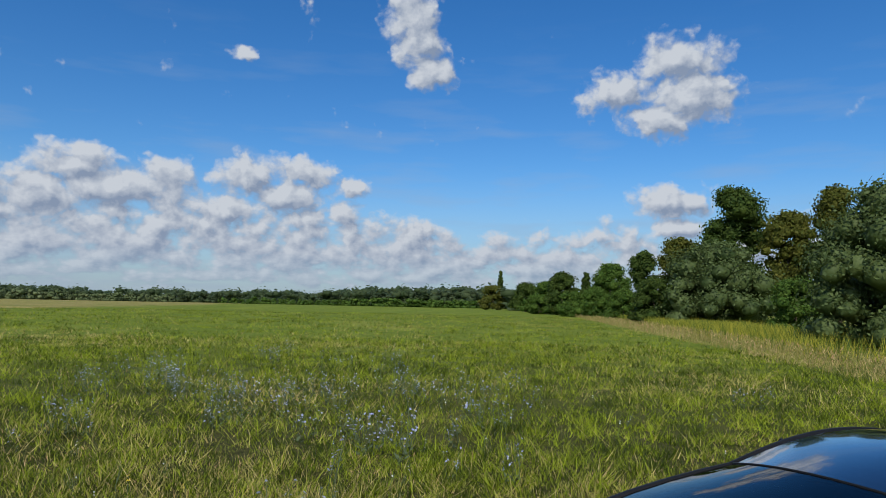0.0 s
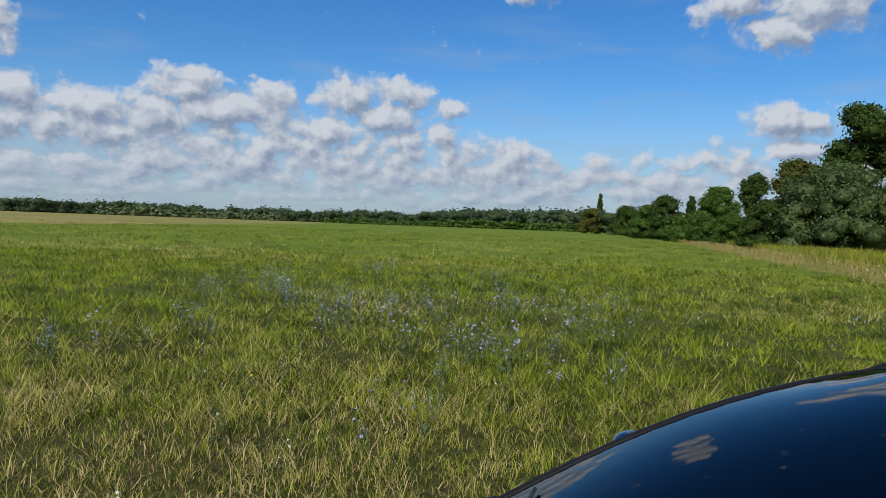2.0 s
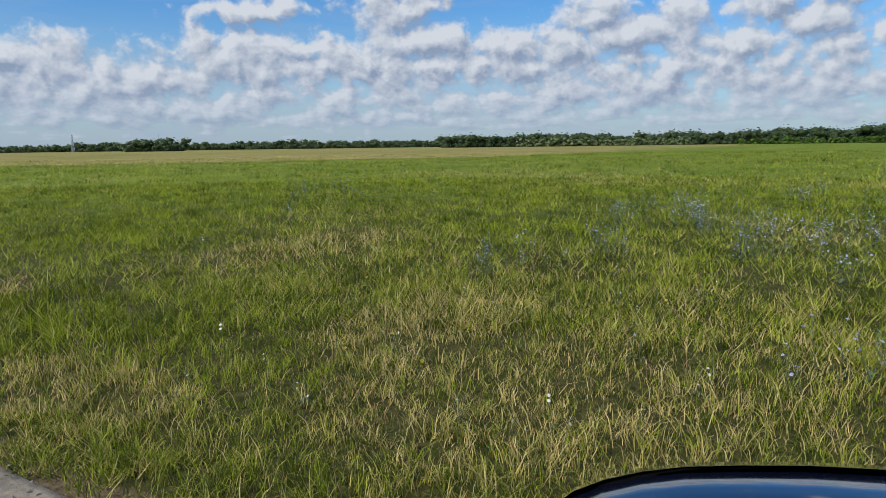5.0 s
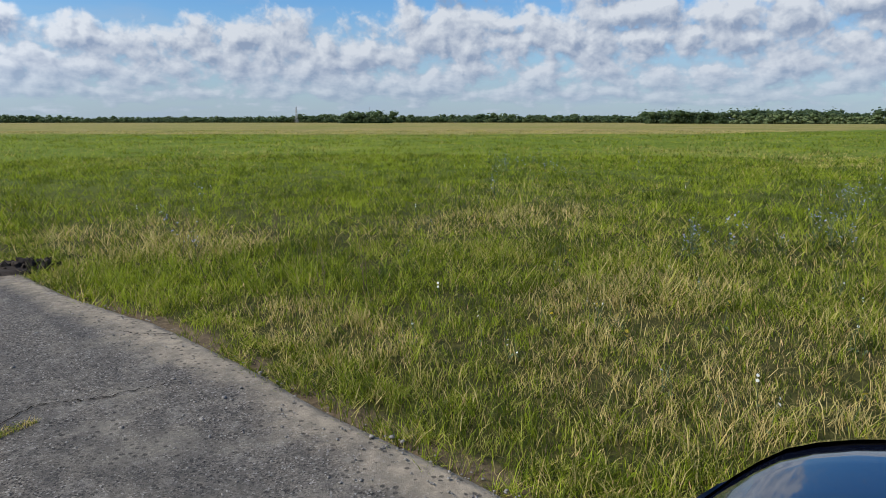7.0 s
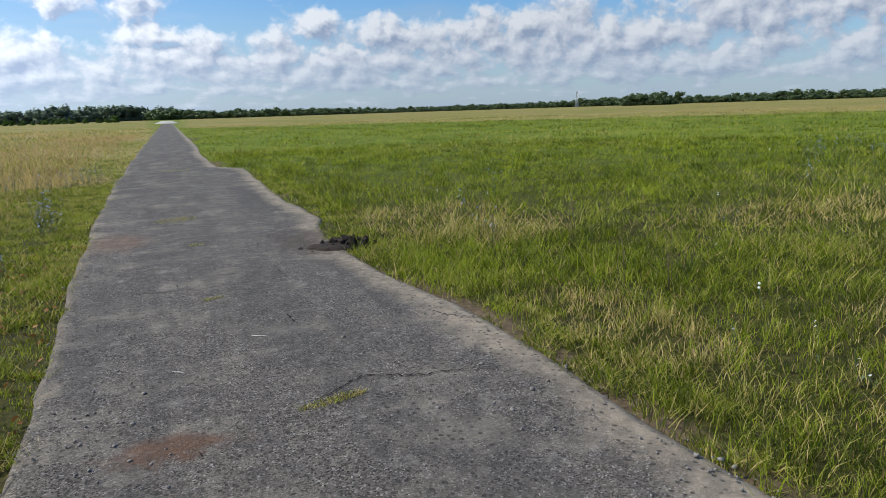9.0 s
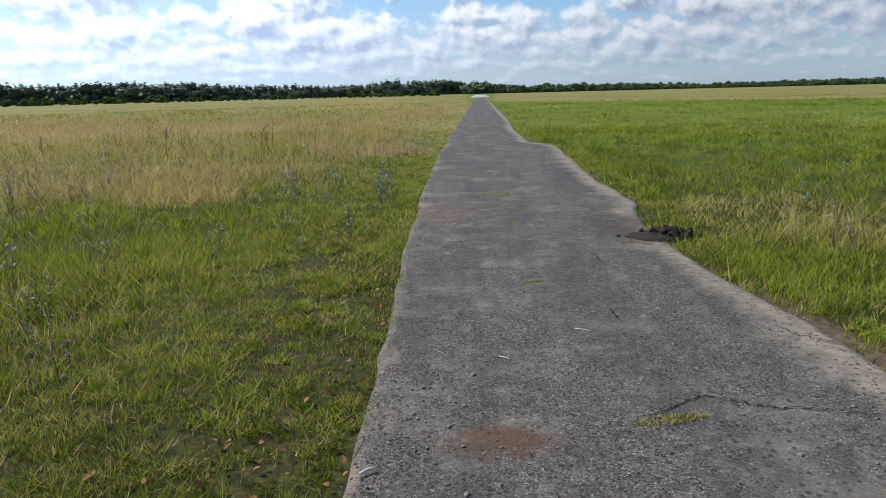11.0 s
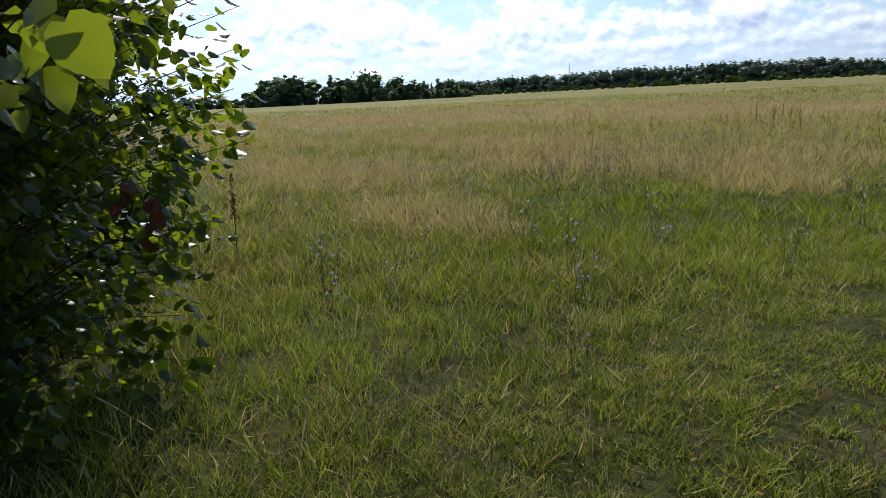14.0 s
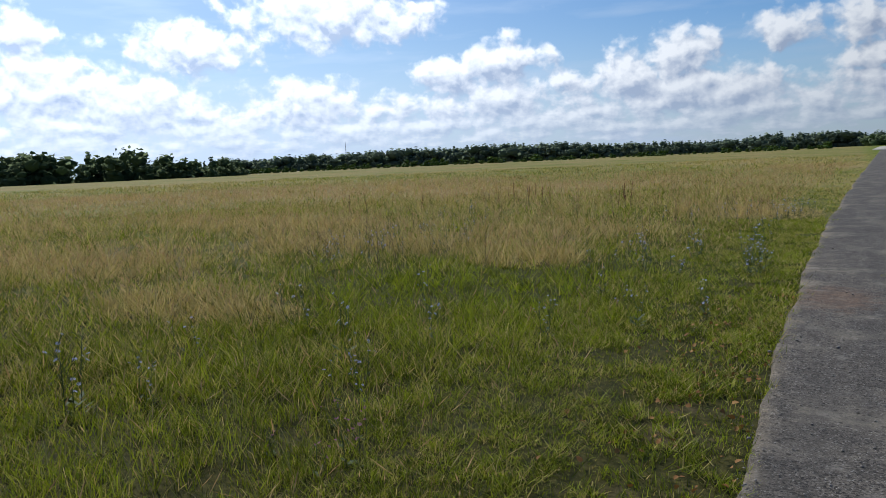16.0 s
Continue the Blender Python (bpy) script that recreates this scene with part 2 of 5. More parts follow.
def ground_material():
    m, g = material("meadow_ground")
    dry = attribute(g, "dry")
    p = place(g)
    clump = g.noise(p, 1.6, 8.0, 0.75)
    fine = g.noise(p, 14.0, 5.0, 0.7)
    broad = g.noise(g.vec("MULTIPLY", p, (0.05, 0.09, 0.05)), 1.0, 5.0, 0.6)
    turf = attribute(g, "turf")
    green = g.mix(g.mapr(clump, 0.36, 0.64), (0.034, 0.060, 0.005), (0.170, 0.215, 0.018))
    green = g.mix(g.mapr(broad, 0.45, 0.7), green, (0.155, 0.185, 0.022))
    straw = g.mix(g.mapr(clump, 0.35, 0.7), (0.18, 0.145, 0.050), (0.36, 0.26, 0.11))
    f = g.math("ADD", g.math("MULTIPLY", g.math("SUBTRACT", fine, 0.5), 0.7), g.math("MULTIPLY_ADD", g.math("SUBTRACT", broad, 0.5), 0.7, dry))
    col = g.mix(g.mapr(f, 0.25, 0.85), green, straw)
    # thatch colour is darkened to stand for shade between the near blades
    shaded_thatch = g.mix(g.mapr(fine, 0.35, 0.65), (0.014, 0.019, 0.004), (0.080, 0.072, 0.020))
    col = g.mix(turf, shaded_thatch, col)
    soil = attribute(g, "soil")
    earth = g.mix(g.mapr(fine, 0.35, 0.65), (0.065, 0.046, 0.028), (0.170, 0.125, 0.075))
    col = g.mix(g.mapr(g.math("MULTIPLY_ADD", g.math("SUBTRACT", clump, 0.5), 0.9, soil), 0.3, 0.6), col, earth)
    finish(g, principled(g, col, 0.9, 0.0, fine, 0.6, 0.05, 0.1))
    return m


def asphalt_material():
    m, g = material("old_asphalt")
    p = place(g)
    v = g.node("ShaderNodeTexVoronoi")
    g.put(v.inputs["Vector"], p)
    g.put(v.inputs["Scale"], 105.0)
    stone = g.node("ShaderNodeSeparateColor")
    g.tree.links.new(v.outputs["Color"], stone.inputs[0])
    grain = g.noise(p, 160.0, 3.0, 0.6)
    wear = g.noise(p, 1.1, 6.0, 0.65)
    band = g.noise(g.vec("MULTIPLY", p, (1.6, 0.25, 1.0)), 1.0, 5.0, 0.6)
    streak = g.noise(g.vec("MULTIPLY", p, (0.8, 1.7, 1.0)), 1.0, 6.0, 0.65)
    base = g.mix(stone.outputs[0], (0.046, 0.041, 0.035), (0.215, 0.188, 0.155))
    base = g.mix(g.mapr(stone.outputs[1], 0.90, 0.97), base, (0.34, 0.32, 0.29))
    base = g.mix(g.mapr(stone.outputs[2], 0.88, 0.95), base, (0.016, 0.015, 0.014))
    base = g.mix(g.mapr(wear, 0.50, 0.66, 0.0, 0.65), base, (0.27, 0.238, 0.188))
    base = g.mix(g.mapr(band, 0.55, 0.42, 0.0, 0.35), base, (0.045, 0.044, 0.044))
    base = g.mix(g.mapr(streak, 0.58, 0.72, 0.0, 0.4), base, (0.33, 0.29, 0.235))
    sandy = attribute(g, "sand")
    base = g.mix(g.mapr(g.math("MULTIPLY_ADD", g.math("SUBTRACT", wear, 0.5), 1.6, sandy), 0.30, 0.90, 0.0, 0.85), base,
                 g.mix(grain, (0.25, 0.205, 0.145), (0.46, 0.385, 0.285)))
    pit = g.node("ShaderNodeTexVoronoi")
    g.put(pit.inputs["Vector"], g.vec("ADD", p, g.vec("SCALE", g.noise(p, 40.0, 2.0, out=1), 0.012)))
    g.put(pit.inputs["Scale"], 26.0)
    chance = g.node("ShaderNodeSeparateColor")
    g.tree.links.new(pit.outputs["Color"], chance.inputs[0])
    pits = g.math("MULTIPLY", g.mapr(pit.outputs["Distance"], 0.42, 0.25), g.mapr(chance.outputs[0], 0.62, 0.75))
    base = g.mix(g.math("MULTIPLY", pits, 0.75), base, (0.030, 0.027, 0.024))
    x, y, z = g.sep(p)

    def stain(cx, cy, rx, ry):
        d = g.vec("LENGTH", g.comb(g.math("MULTIPLY", g.math("SUBTRACT", x, cx), 1 / rx), g.math("MULTIPLY", g.math("SUBTRACT", y, cy), 1 / ry)))
        return g.mapr(g.math("MULTIPLY_ADD", g.math("SUBTRACT", g.noise(p, 7.0, 5.0, 0.7), 0.5), 1.8, d), 1.0, 0.45)

    base = g.mix(g.math("MULTIPLY", stain(-0.10, 3.33, 0.36, 0.22), 0.7), base, (0.13, 0.060, 0.028))
    base = g.mix(g.math("MULTIPLY", stain(-0.75, 10.2, 0.5, 0.9), 0.5), base, (0.22, 0.13, 0.08))
    base = g.mix(g.math("MULTIPLY", stain(1.75, 8.9, 0.7, 1.3), 0.7), base, (0.085, 0.062, 0.045))
    h = g.math("MULTIPLY_ADD", pits, -0.8, g.math("ADD", g.math("MULTIPLY", stone.outputs[0], 0.5), grain))
    blotch = g.noise(p, 9.0, 6.0, 0.7)
    base = g.mix(g.mapr(blotch, 0.40, 0.62, 0.45, 0.0), base, (0.050, 0.047, 0.044))
    base = g.mix(g.mapr(g.noise(p, 4.0, 7.0, 0.75), 0.56, 0.70, 0.0, 0.5), base, (0.29, 0.265, 0.23))
    finish(g, principled(g, base, 0.9, 0.0, h, 0.75, 0.008, 0.15))
    return m


def leaf_material(name, dark, light, through, amount=0.35, rough=0.42, spec=0.5, island=True):
    m, g = material(name)
    geo = g.node("ShaderNodeNewGeometry")
    rnd = geo.outputs["Random Per Island"] if island else g.node("ShaderNodeObjectInfo").outputs["Random"]
    n = g.noise(place(g), 0.6, 3.0)
    f = g.math("ADD", g.math("MULTIPLY", rnd, 0.6), g.math("MULTIPLY", n, 0.4))
    col = g.mix(g.mapr(f, 0.15, 0.85), dark, light)
    finish(g, thin(g, col, g.mix(rnd, through, tuple(c * 0.7 for c in through)), amount, rough, spec))
    return m


# ---- building blocks ----
def mesh_of(name, verts, faces, mat, smooth=False, attrs=None):
    """A mesh from arrays of corners and of faces that all have as many corners."""
    me = bpy.data.meshes.new(name)
    verts = np.asarray(verts, dtype=np.float32)
    groups = faces if isinstance(faces, list) else [faces]
    total = sum(f.size for f in groups)
    me.vertices.add(len(verts))
    me.vertices.foreach_set("co", verts.ravel())
    me.loops.add(total)
    me.loops.foreach_set("vertex_index", np.concatenate([f.ravel() for f in groups]).astype(np.int32))
    me.polygons.add(sum(len(f) for f in groups))
    starts, base = [], 0
    for f in groups:
        starts.append(base + np.arange(len(f)) * f.shape[1])
        base += f.size
    me.polygons.foreach_set("loop_start", np.concatenate(starts).astype(np.int32))
    if smooth:
        me.polygons.foreach_set("use_smooth", np.ones(len(me.polygons), dtype=bool))
    for key, values in (attrs or {}).items():
        a = me.attributes.new(key, "FLOAT", "POINT")
        a.data.foreach_set("value", np.asarray(values, dtype=np.float32))
    me.update(calc_edges=True)
    me.validate()
    me.materials.append(mat)
    return me


def part(name, bm, mat, parent=None, label="", smooth=True):
    me = bpy.data.meshes.new(name)
    bmesh.ops.recalc_face_normals(bm, faces=bm.faces)
    for f in bm.faces:
        f.smooth = smooth
    bm.to_mesh(me)
    bm.free()
    me.materials.append(mat)
    ob = new(name, me)
    if parent is not None:
        ob.parent = parent
    return tagged(ob, label)


def tube(bm, points, radii, sides=6):
    """A bent, tapered round bar along the points."""
    rings = []
    for i, p in enumerate(points):
        p = Vector(p)
        a = Vector(points[max(i - 1, 0)])
        b = Vector(points[min(i + 1, len(points) - 1)])
        d = (b - a).normalized()
        s = d.cross(Vector((0.31, 0.17, 0.94)))
        s = s.normalized() if s.length > 1e-4 else Vector((1, 0, 0))
        t = d.cross(s)
        r = radii[i]
        rings.append([bm.verts.new(p + (s * math.cos(k * 2 * math.pi / sides) + t * math.sin(k * 2 * math.pi / sides)) * r) for k in range(sides)])
    for a, b in zip(rings, rings[1:]):
        for k in range(sides):
            bm.faces.new((a[k], a[(k + 1) % sides], b[(k + 1) % sides], b[k]))
    bm.faces.new(rings[0][::-1])
    bm.faces.new(rings[-1])


def box(bm, size, centre=(0, 0, 0), turn=None, bevel=0.0):
    m = Matrix.Translation(centre) @ (turn or Matrix.Identity(4)) @ Matrix.Diagonal((*size, 1))
    r = bmesh.ops.create_cube(bm, size=1.0, matrix=m)
    if bevel:
        edges = {e for v in r["verts"] for e in v.link_edges}
        bmesh.ops.bevel(bm, geom=list(edges), offset=bevel, segments=2, affect="EDGES", profile=0.5)


RNG = np.random.default_rng(7)


def lattice(ix, iy, seed):
    h = (ix.astype(np.int64) * 374761393 + iy.astype(np.int64) * 668265263 + seed * 974634541) & 0xFFFFFFFF
    h = ((h ^ (h >> 13)) * 1274126177) & 0xFFFFFFFF
    return ((h ^ (h >> 16)) & 0xFFFF) / 65535.0


def value_noise(x, y, size, seed=0):
    u, v = np.asarray(x, float) / size, np.asarray(y, float) / size
    iu, iv = np.floor(u), np.floor(v)
    fu, fv = u - iu, v - iv
    fu, fv = fu * fu * (3 - 2 * fu), fv * fv * (3 - 2 * fv)
    a, b = lattice(iu, iv, seed), lattice(iu + 1, iv, seed)
    c, d = lattice(iu, iv + 1, seed), lattice(iu + 1, iv + 1, seed)
    return (a * (1 - fu) + b * fu) * (1 - fv) + (c * (1 - fu) + d * fu) * fv


def fractal(x, y, size, seed=0):
    return 0.55 * value_noise(x, y, size, seed) + 0.3 * value_noise(x, y, size * 0.45, seed + 5) + 0.15 * value_noise(x, y, size * 0.2, seed + 9)


# ---- the track's edges: y, x ----
LEFT_EDGE = [(-30, -0.70), (3.0, -0.85), (6.5, -1.03), (10, -1.18), (13, -1.33), (19, -1.45), (27, -1.48), (38, -1.55), (700, -1.60)]
RIGHT_EDGE = [(-30, 2.50), (1.2, 2.40), (3.0, 2.33), (5.2, 2.33), (6.4, 2.08), (7.6, 1.98), (8.6, 1.95), (9.6, 2.02), (11.2, 2.30), (14.0, 2.12),
              (22.4, 2.28), (23.4, 2.26), (25.0, 1.52), (35.0, 1.40), (43.0, 1.62), (700, 1.75)]


def edge_at(table, y, seed):
    y = np.asarray(y, float)
    x = np.interp(y, [r[0] for r in table], [r[1] for r in table])
    rough = (fractal(y, y * 0 + seed, 2.6, seed) - 0.5) * 0.10 + (value_noise(y, y * 0, 0.42, seed + 3) - 0.5) * 0.05
    return x + rough * np.clip(y + 31, 0, 1)


def on_track(x, y, margin=0.0):
    return (x > edge_at(LEFT_EDGE, y, 21) - margin) & (x < edge_at(RIGHT_EDGE, y, 22) + margin) & (y > -30) & (y < 640)


def blob(x, y, cx, cy, rx, ry, turn=0.0):
    c, s = math.cos(turn), math.sin(turn)
    u, v = (x - cx) * c + (y - cy) * s, -(x - cx) * s + (y - cy) * c
    d = np.hypot(u / rx, v / ry) + (fractal(x, y, 1.7, 31) - 0.5) * 0.9
    return np.clip((1.15 - d) / 0.4, 0, 1)


def dryness(x, y):
    """How dry the sward is at a place, 0 to 1."""
    x, y = np.asarray(x, float), np.asarray(y, float)
    n = fractal(x, y, 5.0, 1)
    n2 = fractal(x, y, 19.0, 2)
    west = x < 0
    d = np.where(west, 0.08 + 0.40 * np.clip(np.hypot(x, y) / 11 - 0.6, 0, 1) + 0.6 * (n - 0.5) + 0.25 * (n2 - 0.5), 0.09 + 0.50 * (n - 0.5) + 0.30 * (n2 - 0.5))
    far_west = west & (np.hypot(x, y) > 26)
    d = np.where(far_west, 0.62 + 0.6 * (n2 - 0.5) + 0.6 * (n - 0.5), d)
    for b in ((-5.6, 12.1, 1.5, 0.8), (-8.5, 13.5, 3.0, 1.4), (-11.5, 13.0, 3.0, 1.8), (-6.5, 16.5, 2.6, 1.4), (-14.0, 9.0, 4.0, 1.6),
              (-8.0, 7.0, 1.8, 0.8), (-17.0, 17.0, 7.0, 2.5), (-3.5, 22.0, 2.0, 3.0)):
        d = np.maximum(d, 1.0 * blob(x, y, *b))
    for b in ((4.6, 1.2, 1.5, 1.5), (6.0, 2.9, 1.7, 1.0), (3.2, 4.2, 0.7, 1.6), (9.0, 7.5, 3.0, 1.2), (4.0, 9.5, 1.6, 2.2)):
        d = np.maximum(d, 0.46 * blob(x, y, *b))
    belt = (x > 2) & (y > np.maximum(44, 128 - 0.95 * x) + 16 * (n2 - 0.5))
    d = np.where(belt, np.maximum(d, 0.62 + 0.5 * (n2 - 0.5)), d)
    strip = (x > 8) & (y < -10.0 - 0.315 * x + 3.0 * (n - 0.5))
    d = np.where(strip, np.maximum(d, 0.36), d)
    return np.clip(d, 0, 1)


def bareness(x, y):
    """Trodden, earthy places beside the track."""
    left = np.clip(1 - np.abs(x - (edge_at(LEFT_EDGE, y, 21) - 0.45)) / 0.9, 0, 1) * (y < 16)
    right = np.clip(1 - np.abs(x - (edge_at(RIGHT_EDGE, y, 22) + 0.1)) / 0.28, 0, 1)
    heap = blob(x, y, 2.15, 8.5, 0.6, 0.7)
    return np.clip(np.maximum(np.maximum(left * 0.44 * (0.1 + 1.4 * fractal(x, y, 0.5, 41)), right * 0.8), heap), 0, 1)


# ---- ground and track ----
def build_ground():
    radii = np.concatenate([[0.0], np.linspace(0.4, 14, 60), np.geomspace(14.5, 3200, 70)])
    spokes = 220
    ang = np.linspace(0, 2 * math.pi, spokes, endpoint=False)
    rr, aa = np.meshgrid(radii[1:], ang, indexing="ij")
    x = np.concatenate([[0.0], (rr * np.cos(aa)).ravel()])
    y = np.concatenate([[0.0], (rr * np.sin(aa)).ravel()])
    off = ~on_track(x, y, 0.8)
    z = np.where(off, (fractal(x, y, 3.0, 51) - 0.5) * 0.10 * np.clip(np.hypot(x, y) / 10, 0, 1), -0.01)
    verts = np.stack([x, y, z], 1)
    i = np.arange(len(radii) - 2)[:, None] * spokes + 1
    j = np.arange(spokes)[None, :]
    k = (j + 1) % spokes
    quads = np.stack([i + j, i + spokes + j, i + spokes + k, i + k], -1).reshape(-1, 4)
    tris = np.stack([np.zeros(spokes, int), 1 + np.arange(spokes), 1 + (np.arange(spokes) + 1) % spokes], 1)
    # turf: near ground takes the shade-dark thatch, farther out the sward's colour
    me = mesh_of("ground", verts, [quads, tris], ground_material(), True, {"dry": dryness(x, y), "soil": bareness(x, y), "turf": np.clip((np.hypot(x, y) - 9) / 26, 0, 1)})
    tagged(new("ground", me), "wide flat meadow of green and straw-coloured grass", "meadow", kind="structure")


def build_track():
    ys = np.concatenate([np.arange(-30, -4, 0.5), np.arange(-4, 30, 0.09), np.geomspace(30, 640, 160)])
    lx, rx = edge_at(LEFT_EDGE, ys, 21), edge_at(RIGHT_EDGE, ys, 22)
    cols = 15
    s = np.concatenate([[0, 0.012, 0.03], np.linspace(0.07, 0.93, cols - 6), [0.97, 0.988, 1.0]])
    X = lx[:, None] * (1 - s) + rx[:, None] * s
    Y = np.repeat(ys[:, None], len(s), 1)
    wear = (fractal(X, Y, 1.2, 61) - 0.5) * 0.010
    Z = np.clip(0.034 + wear + 0.012 * (1 - (2 * s - 1) ** 2), 0.02, 1)
    Z[:, 0] = Z[:, -1] = -0.04
    Z[:, 1] -= 0.008
    Z[:, -2] -= 0.008
    sand = np.clip(np.maximum(0.55 - (X - lx[:, None]) / 0.60, 1.25 - (rx[:, None] - X) / 0.50), 0, 1)
    n = len(s)
    a = np.arange(len(ys) - 1)[:, None] * n + np.arange(n - 1)[None, :]
    quads = np.stack([a, a + 1, a + n + 1, a + n], -1).reshape(-1, 4)
    me = mesh_of("road", np.stack([X, Y, Z], -1).reshape(-1, 3), quads, asphalt_material(), True, {"sand": sand.ravel()})
    tagged(new("road", me), "narrow old grey asphalt track with crumbling sandy edges", "road", kind="structure")


build_ground()
build_track()


# ---- grass ----
def blades(name, x, y, h, w, lean, mat, dry, label, category="grass", lift=0.0, head=0.0, tuft=None, single=False):
    """Bent, tapering blades of grass, as one mesh."""
    n = len(x)
    yaw = RNG.uniform(0, 2 * math.pi, n)
    side = np.stack([np.cos(yaw), np.sin(yaw), np.zeros(n)], 1) * (w * 0.5)[:, None]
    to = RNG.uniform(0, 2 * math.pi, n)
    bend = np.stack([np.cos(to), np.sin(to), np.zeros(n)], 1) * (h * lean * RNG.uniform(0.2, 1.3, n))[:, None]
    base = np.stack([x, y, np.full(n, -0.01 + lift)], 1)
    up = np.stack([np.zeros(n), np.zeros(n), h], 1)
    mid = base + up * 0.55 + bend * 0.32
    tip = base + up * (1 - 0.3 * lean * RNG.random(n)[:, None]) + bend
    if head:
        wide = side * head
        low = base + up * 0.72 + bend * 0.55
        verts = np.stack([base - side * 0.5, base + side * 0.5, low, low + (tip - low) * 0.4 - wide, low + (tip - low) * 0.4 + wide, tip], 1)
        o = np.arange(n)[:, None] * 6
        faces = [o + np.array([[0, 1, 2]]), o + np.array([[2, 4, 5, 3]])]
        per = 6
    elif single:
        verts = np.stack([base - side, base + side, tip], 1)
        o = np.arange(n)[:, None] * 3
        faces = [o + np.array([[0, 1, 2]])]
        per = 3
    else:
        verts = np.stack([base - side, base + side, mid + side * 0.75, mid - side * 0.75, tip], 1)
        o = np.arange(n)[:, None] * 5
        faces = [o + np.array([[0, 1, 2, 3]]), o + np.array([[3, 2, 4]])]
        per = 5
    attrs = {"dry": np.repeat(dry, per), "rnd": np.repeat(RNG.random(n) if tuft is None else np.clip(tuft + RNG.uniform(-1, 1, n) * 0.40, 0, 0.999), per)}
    me = mesh_of(name, verts.reshape(-1, 3), faces, mat, False, attrs)
    return tagged(new(name, me), label, category, kind="stuff")


def strewn(n, r0, r1, power, az0=-142.0, az1=95.0, tuft=0.0, per=1):
    """Places round the standing point, thinning out with distance; tuft: how far the blades of a tuft spread."""
    k = n // per
    u = RNG.random(k)
    e = 2 - power
    r = (r0 ** e + u * (r1 ** e - r0 ** e)) ** (1 / e)
    a = np.radians(RNG.uniform(az0, az1, k))
    x, y = -r * np.sin(a), r * np.cos(a)
    if per > 1:
        x, y, r = np.repeat(x, per), np.repeat(y, per), np.repeat(r, per)
        s = tuft * (0.5 + 0.06 * r)
        x, y = x + RNG.normal(0, 1, len(x)) * s, y + RNG.normal(0, 1, len(y)) * s
    return x, y


def sward(name, n, r0, r1, power, label, wide=1.0, tuft=0.05, per=9, tall=1.0, single=False):
    x, y = strewn(n, r0, r1, power, tuft=tuft, per=per)
    bare = bareness(x, y)
    creep = 0.34 * (fractal(x, y, 0.5, 81) - 0.42)
    mark = np.repeat(RNG.random(len(x) // per), per)
    big = np.repeat(RNG.uniform(0.45, 1.6, len(x) // per) ** (1.5 if single else 1.0), per)
    keep = ~((x > edge_at(LEFT_EDGE, y, 21) + creep) & (x < edge_at(RIGHT_EDGE, y, 22) - creep) & (y > -30)) & (RNG.random(len(x)) > bare * 0.85) & (np.hypot(x, y) > 0.8)
    x, y, mark, big = x[keep], y[keep], mark[keep], big[keep]
    r = np.hypot(x, y)
    west = x < 0
    d = dryness(x, y)
    verge = np.clip((edge_at(LEFT_EDGE, y, 21) - x) / 2.6, 0.34, 1)
    lush = 0.25 + 0.8 * fractal(x, y, 1.3, 71) + 0.8 * fractal(x, y, 0.45, 72)
    h = np.where(west, 0.185 * verge * (0.7 + 0.7 * d), 0.118) * lush * big * RNG.uniform(0.5, 1.2, len(x)) * tall
    h = np.maximum(h, 0.04)
    w = (0.0040 + 0.00042 * r) * RNG.uniform(0.7, 1.4, len(x)) * wide
    blades(name, x, y, h, w, 1.0, GRASS, np.clip(d + 0.35 * (mark - 0.5), 0, 1), label, tuft=mark, single=single)


sward("near_grass", 260000, 1.0, 9.5, 1.2, "dense fresh meadow grass with straw-coloured blades", 0.82, 0.060, 16)
sward("meadow_grass", 430000, 6.5, 36.0, 1.5, "green meadow grass fading into straw patches", 1.7, 0.075, 14, 1.1, True)
sward("distant_grass", 200000, 30.0, 140.0, 1.6, "far meadow grass in tufts", 1.8, 0.11, 12, 1.1, True)


def verge(name, table, seed, inner, outer, y1, n, dry, label):
    """Short turf in separate tufts, with trodden gaps, that creeps over the track's edge."""
    per = 36
    k = n // per
    y = 0.6 + (y1 - 0.6) * RNG.random(k) ** 1.4
    off = inner + (outer - inner) * RNG.random(k)
    side = -1 if table is LEFT_EDGE else 1
    x = edge_at(table, y, seed) + side * off
    keep = (fractal(x, y, 0.55, 83) > 0.47 - 0.12 * np.abs(off)) & ((np.abs(off) > 0.03) | (fractal(x, y, 0.4, 84) > 0.5))
    x, y = x[keep], y[keep]
    mark, size = RNG.random(len(x)), RNG.uniform(0.6, 1.5, len(x))
    x, y, mark, size = (np.repeat(q, per) for q in (x, y, mark, size))
    spread = (0.030 + 0.0018 * y) * size
    x, y = x + RNG.normal(0, 1, len(x)) * spread, y + RNG.normal(0, 1, len(x)) * spread
    h = RNG.uniform(0.025, 0.085, len(x)) * size
    w = (0.0056 + 0.00055 * y) * RNG.uniform(0.7, 1.4, len(x))
    blades(name, x, y, h, w, 1.2, GRASS, np.clip(dry + 0.3 * (mark - 0.5), 0, 1), label, lift=0.01, tuft=0.12 + 0.78 * mark, single=True)


verge("verge_grass", LEFT_EDGE, 21, -0.06, 2.4, 20.0, 150000, 0.22, "short trodden green turf beside the track")
verge("edge_grass", RIGHT_EDGE, 22, -0.05, 0.6, 20.0, 36000, 0.24, "short tufts creeping over the track's sandy edge")


